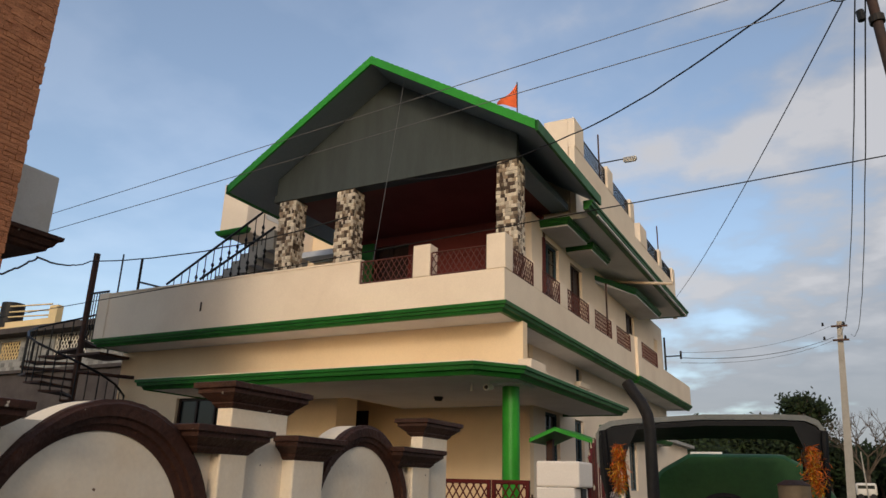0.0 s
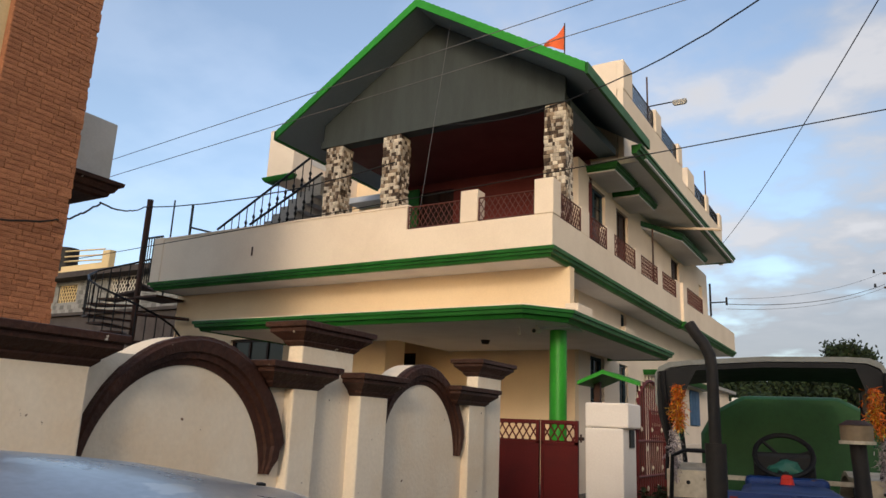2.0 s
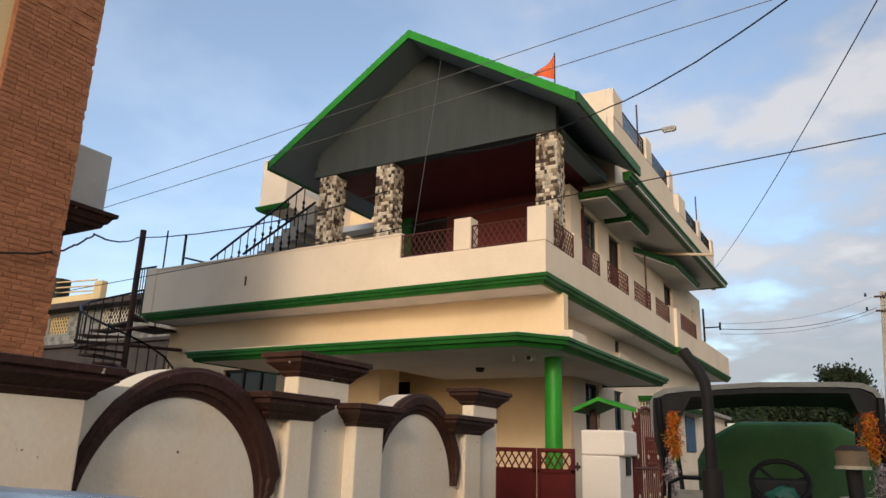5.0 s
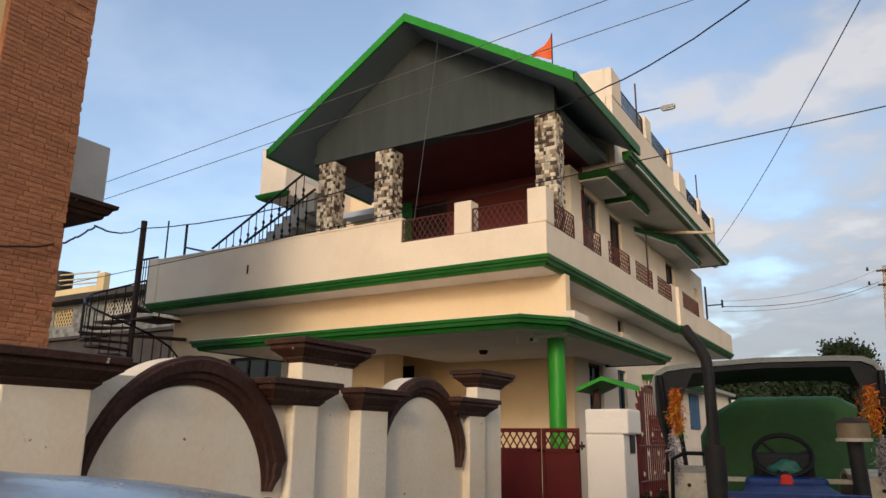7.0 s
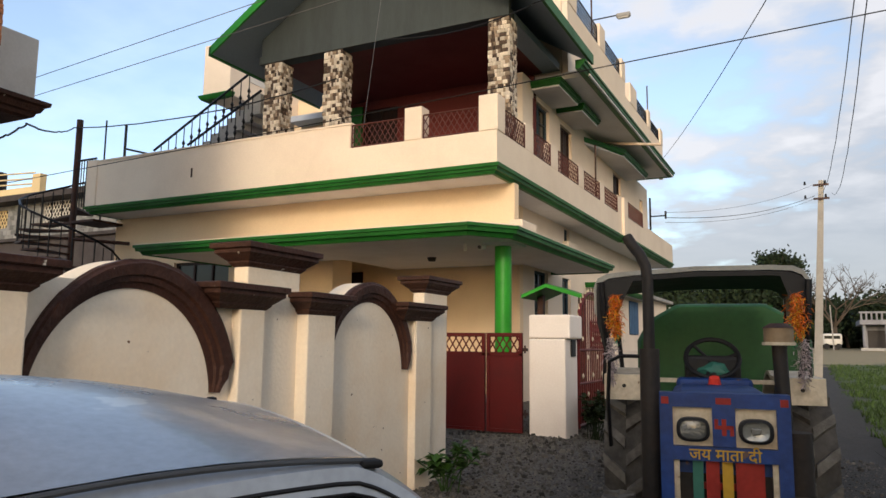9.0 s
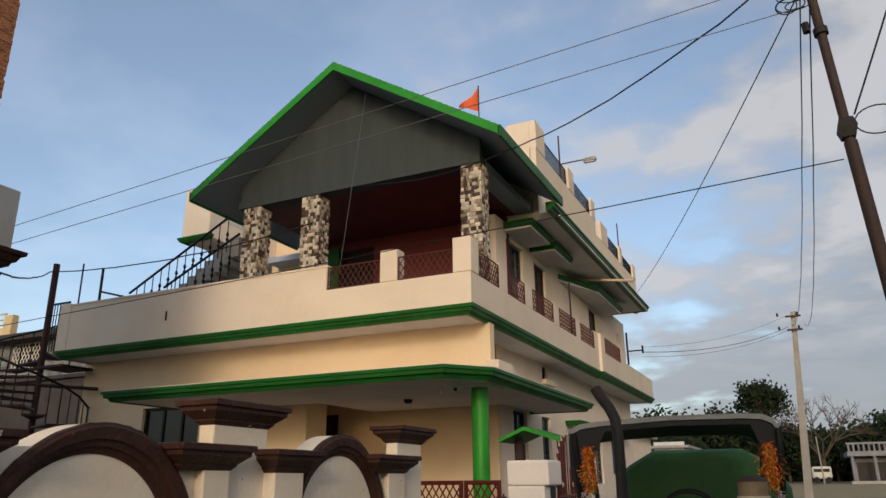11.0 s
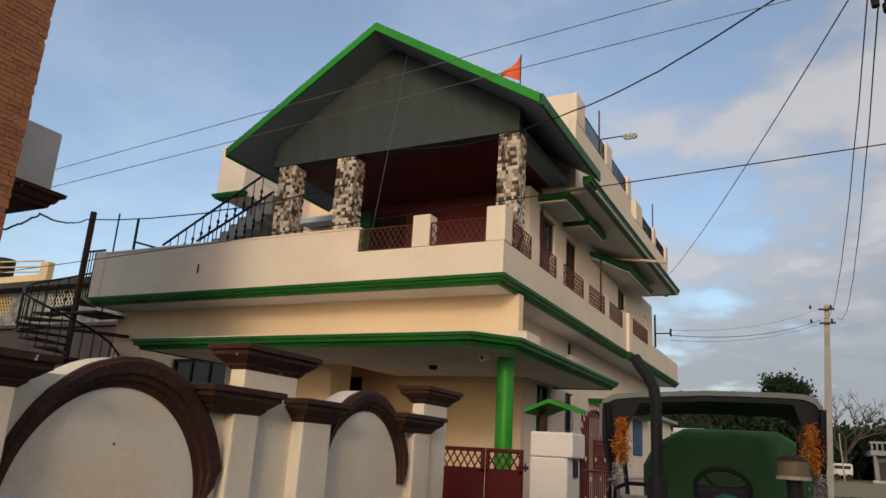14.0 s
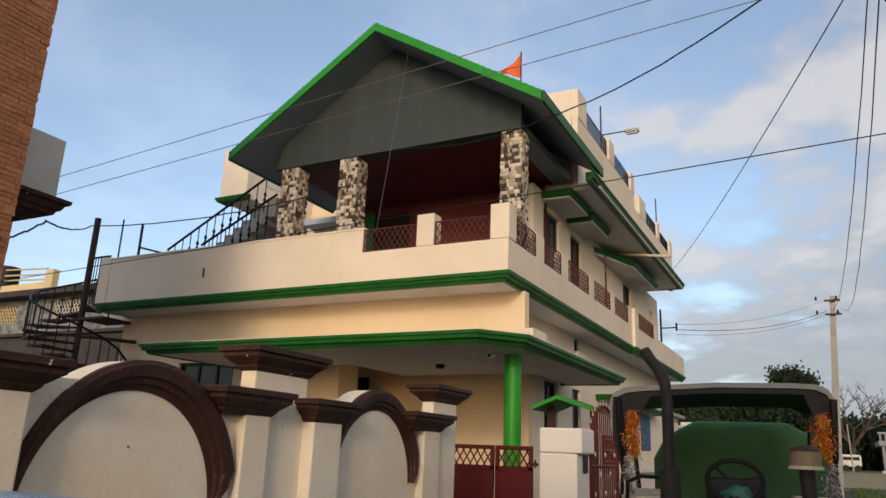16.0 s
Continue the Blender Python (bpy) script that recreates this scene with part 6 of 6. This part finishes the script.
for k in range(6):
    tree("broadleaf_tree", (-34 + 12 * k, 140 + 5 * (k % 2), 0), 8.4 + 0.8 * (k % 3), 7.5, 320, 0.5, 30 + k, "far dark tree in the woodland edge")

bgw = thing("white_pavilion", "white pavilion with a roof balustrade and columns", "pavilion", (8.5, 94, 0))
part("wall", cube(5.4, 14.0, 92.5, 98, 0, 3.8), SHADED_WHITE, bgw)
# dark sheet over the front wall stands for the shade under the porch roof
part("porch_shade_sheet", cube(5.6, 13.8, 92.45, 92.49, 0.3, 3.4), UNLIT_DARK, bgw)
part("roof_slab", cube(4.8, 14.5, 90.6, 98.4, 4.0, 4.5), SHADED_WHITE, bgw)
for k in range(5):
    part("column", rod(bmesh.new(), (5.2 + 2.1 * k, 91.0, 0), (5.2 + 2.1 * k, 91.0, 4.0), 0.16, n=12), SHADED_WHITE, bgw)
part("base_wall", cube(4.8, 14.5, 90.4, 90.7, 0, 1.5), CONCRETE, bgw)
for k in range(20):
    part("baluster", rod(bmesh.new(), (5.0 + 0.48 * k, 90.8, 4.5), (5.0 + 0.48 * k, 90.8, 5.2), 0.1, n=6), SHADED_WHITE, bgw)
part("rail", cube(4.8, 14.5, 90.7, 90.9, 5.2, 5.4), SHADED_WHITE, bgw)
van = thing("van", "small white van parked far off by the trees", "van", (2.2, 95, 1.33))
part("body", cube(1.2, 3.2, 94.2, 95.8, 1.78, 3.08, bevel=0.2), OFF_WHITE, van)
part("window_band", cube(1.4, 3.0, 94.17, 94.196, 2.48, 2.83), DARK_GLASS, van)
for x in (1.6, 2.8):
    part("wheel", rod(bmesh.new(), (x, 94.15, 1.65), (x, 94.35, 1.65), 0.32, n=14), BLACK_TRIM, van)
bar = thing("field_post", "thin pale post at the far field edge", "post", (2.4, 92, 0))
part("shaft", rod(bmesh.new(), (2.3, 92, 0), (2.1, 92, 6.2), 0.09, 0.06), POLE_CONCRETE, bar)
for nm, x0, x1, y0, h, m in (("cream", -12.2, -8.6, 44, 4.3, CREAM_PALE), ("white", -9.6, -7.4, 58, 4.0, OFF_WHITE)):
    hs = thing("house", f"small {nm} plastered house farther down the lane", "house", ((x0 + x1) / 2, y0 + 3, 0))
    part("wall", plate_front(bmesh.new(), y0, y0 + 0.25, x0, x1, 0, h, [(x0 + 0.8, x0 + 1.7, 1.5, 2.9)]), m, hs)
    part("side_wall", cube(x1 - 0.25, x1, y0 + 0.25, y0 + 7, 0, h), m, hs)
    part("inner_wall", cube(x0, x1 - 0.26, y0 + 1.0, y0 + 1.2, 0, h - 0.1), UNLIT_DARK, hs)
    part("roof", cube(x0 - 0.4, x1 + 0.4, y0 - 0.5, y0 + 7.4, h, h + 0.18), CONCRETE, hs)
    part("parapet", cube(x0, x1, y0, y0 + 0.2, h + 0.18, h + 0.45), m, hs)


# ---- scrub along the wood's edge ----
rng = random.Random(77)
verts, faces = [], []
for k in range(26000):
    x = rng.uniform(-45, 60)
    p = Vector((x, 128 + rng.gauss(0, 2.0), (5.2 + 3.6 * smooth_step(-1.0, -6.0, x) + 1.3 * math.sin(x * 0.31) + 0.8 * math.sin(x * 0.83)) * rng.random() ** 0.8))
    u = Vector((rng.gauss(0, 1), rng.gauss(0, 1), rng.gauss(0, 1))).normalized() * rng.uniform(0.3, 0.6)
    w = u.orthogonal() * 0.6
    i = len(verts)
    verts += [p - u, p + w, p + u, p - w]
    faces.append((i, i + 1, i + 2, i + 3))
me = bpy.data.meshes.new("scrub")
me.from_pydata(verts, [], faces)
me.materials.append(LEAF)
tagged(new("scrub", me), "dark scrub along the edge of the wood", "scrub", kind="stuff")

# ---- plain unseen block behind the viewer, added to keep low sun off the tractor ----
back = thing("house", "unseen plain block added behind the viewer to shade the tractor", "house", (13, -11, 0))
part("wall", cube(3.4, 22, -14.0, -8.0, 0, 6.5), YELLOW_WALL, back)
part("roof", cube(3.2, 22.3, -14.3, -7.8, 6.5, 6.7), CONCRETE, back)


# ---- plants, gravel, grass ----
def leafy_plant(at, label, height, n, leaf, seed, material=LEAF):
    rng = random.Random(seed)
    t = thing("weed_plant", label, "plant", at, group="weeds by the walls")
    o = Vector(at)
    bm = bmesh.new()
    stems = []
    for k in range(n):
        tip = o + Vector((rng.gauss(0, 0.16), rng.gauss(0, 0.16), height * rng.uniform(0.5, 1)))
        mid = o.lerp(tip, 0.5) + Vector((rng.gauss(0, 0.03), rng.gauss(0, 0.03), 0.04))
        pipe(bm, [o + Vector((rng.gauss(0, 0.05), rng.gauss(0, 0.05), -0.05)), mid, tip], 0.006, 4)
        stems.append((mid, tip))
    part("stems", bm, material, t)
    bm = bmesh.new()
    for mid, tip in stems:
        for k in range(9):
            p = mid.lerp(tip, rng.uniform(0.0, 1.05))
            d = Vector((rng.gauss(0, 1), rng.gauss(0, 1), rng.gauss(0.1, 0.4))).normalized()
            w = d.cross(Vector((0, 0, 1))).normalized() * leaf * 0.42
            m = p + d * leaf * 0.5 + Vector((0, 0, 0.015))
            q = [bm.verts.new(x) for x in (p, m + w, p + d * leaf - Vector((0, 0, 0.02)), m - w)]
            bm.faces.new(q)
    part("leaves", bm, material, t, kind="stuff")


leafy_plant((-3.12, 6.55, 0.08), "broad-leaved green weed at the wall's foot", 0.5, 12, 0.12, 1, WEED_LEAF)
leafy_plant((-2.72, 10.5, 0.15), "dark scrubby weed by the gate pillar", 0.75, 26, 0.1, 3)
leafy_plant((-2.5, 10.8, 0.12), "dark scrubby weed by the gate pillar", 0.7, 24, 0.09, 4)
leafy_plant((-2.5, 11.8, 0.1), "dark scrubby weed by the gate pillar", 0.5, 14, 0.08, 5)

rng = random.Random(11)
verts, faces = [], []
for k in range(24000):
    x, y = rng.uniform(-4.6, 1.2), rng.uniform(6.0, 12.0)
    if rng.random() > 0.34 + 0.66 * smooth_step(-1.2, -2.6, x):
        continue
    s = rng.uniform(0.006, 0.018) * (2.6 if rng.random() < 0.09 else 1)
    z = ground_z(x, y)
    i = len(verts)
    a = rng.random() * 6.28
    for dz, f in ((-0.3, 1.0), (0.75, 0.62)):
        for j in range(4):
            r = s * f * rng.uniform(0.7, 1.15)
            verts.append((x + r * math.cos(a + j * 1.571), y + r * math.sin(a + j * 1.571), z + s * dz * rng.uniform(0.8, 1.1)))
    faces += [(i + 4, i + 5, i + 6, i + 7), (i, i + 1, i + 5, i + 4), (i + 1, i + 2, i + 6, i + 5), (i + 2, i + 3, i + 7, i + 6), (i + 3, i, i + 4, i + 7)]
me = bpy.data.meshes.new("gravel")
me.from_pydata(verts, [], faces)
me.materials.append(GRAVEL)
tagged(new("gravel", me), "loose grey gravel on the ramp before the gate", "gravel", kind="stuff")

verts, faces = [], []
for k in range(26000):
    f = rng.random()
    y = 9 + 50 * f * f
    x = rng.uniform(0.95, 3.0 + y * 0.13)
    if noise.noise((x * 0.5, y * 0.35, 3)) < -0.22 or x < 1.05 + 0.5 * noise.noise((y * 0.6, 1, 0)):
        continue
    h = rng.uniform(0.06, 0.2) * (1 + 0.4 * noise.noise((x, y, 9)))
    a, w = rng.random() * 6.28, 0.008 + 0.0006 * y
    z = ground_z(x, y) - 0.01
    lx, ly = rng.gauss(0, 0.06), rng.gauss(0, 0.06)
    i = len(verts)
    verts += [(x - w * math.cos(a), y - w * math.sin(a), z), (x + w * math.cos(a), y + w * math.sin(a), z), (x + lx, y + ly, z + h)]
    faces.append((i, i + 1, i + 2))
me = bpy.data.meshes.new("grass")
me.from_pydata(verts, [], faces)
me.materials.append(GRASS)
tagged(new("grass", me), "short rough grass in the field beside the lane", "grass", kind="stuff")


# ---- pieces: stone chips on the columns, tiles on the pier ----
def shared_block(name, sx, sy, sz, material):
    bm = cube(-sx / 2, sx / 2, -sy / 2, sy / 2, -sz / 2, sz / 2)
    bmesh.ops.bevel(bm, geom=[e for e in bm.edges if all(v.co.y < 0 for v in e.verts)], offset=min(sx, sz) * 0.1, segments=1, affect="EDGES")
    bmesh.ops.recalc_face_normals(bm, faces=bm.faces)
    me = bpy.data.meshes.new(name)
    bm.to_mesh(me)
    bm.free()
    me.materials.append(material)
    return me


STONE_MESH = [(shared_block("stone_chip", w - 0.006, 0.04, 0.078, m), w) for m in (STONE_LIGHT, STONE_LIGHT, STONE_MID, STONE_DARK) for w in (0.105, 0.07, 0.05)]


def chip(mesh, parent, m):
    ob = new("stone_chip", mesh)
    ob.parent = parent
    ob.matrix_basis = Matrix.Translation(-BASE[parent.name]) @ m


for (a, b), colp in zip(COLUMNS, column_parts):
    w = b - a
    z = 5.62
    while z < 8.1:
        h = 0.083
        for face in (0, 1):
            x = rng.uniform(-0.03, 0.0)
            while x < w - 0.03:
                me, cw = rng.choice(STONE_MESH)
                c = min(x + cw / 2, w - 0.03)
                out = rng.uniform(-0.006, 0.014)
                if face == 0:
                    m = pose(a + c, YC + 0.004 - out, z + h / 2, rng.uniform(-3, 3), 0, rng.uniform(-3, 3))
                else:
                    m = pose(b - 0.004 + out, YC + c * 0.9, z + h / 2, 0, 0, 90 + rng.uniform(-3, 3))
                chip(me, colp, m)
                x += cw
        z += h

TILE = [shared_block("tile", w, 0.03, 0.0685, BRICK_TILE) for w in (0.24, 0.17, 0.3)]
pier_ob = next(o for o in house.users_scene[0].objects if o.name == "tiled_pier")
rest, count = bmesh.new(), 0
z = 2.3
while z < 11.9:
    y = PY0
    while y < PY1 - 0.02:
        me = rng.choice(TILE)
        tw = {0: 0.244, 1: 0.174, 2: 0.304}[TILE.index(me)]
        y1 = min(y + tw, PY1)
        out = rng.uniform(-0.004, 0.01)
        if y1 - y > tw - 0.01 and count < 290 and z < 7.2:
            ob = new("tile", me)
            ob.parent = pier_ob
            ob.matrix_basis = Matrix.Translation(-BASE[pier_ob.name]) @ pose(PX - 0.009 + out * 0.6, (y + y1) / 2, z + 0.035, 0, 0, 90)
            count += 1
        else:
            box(rest, PX - 0.02, PX + 0.007 + out, y + 0.002, y1 - 0.002, z + 0.002, z + 0.068)
        y = y1
    z += 0.07
part("upper_tiles", rest, BRICK_TILE, pier_ob, kind="stuff")
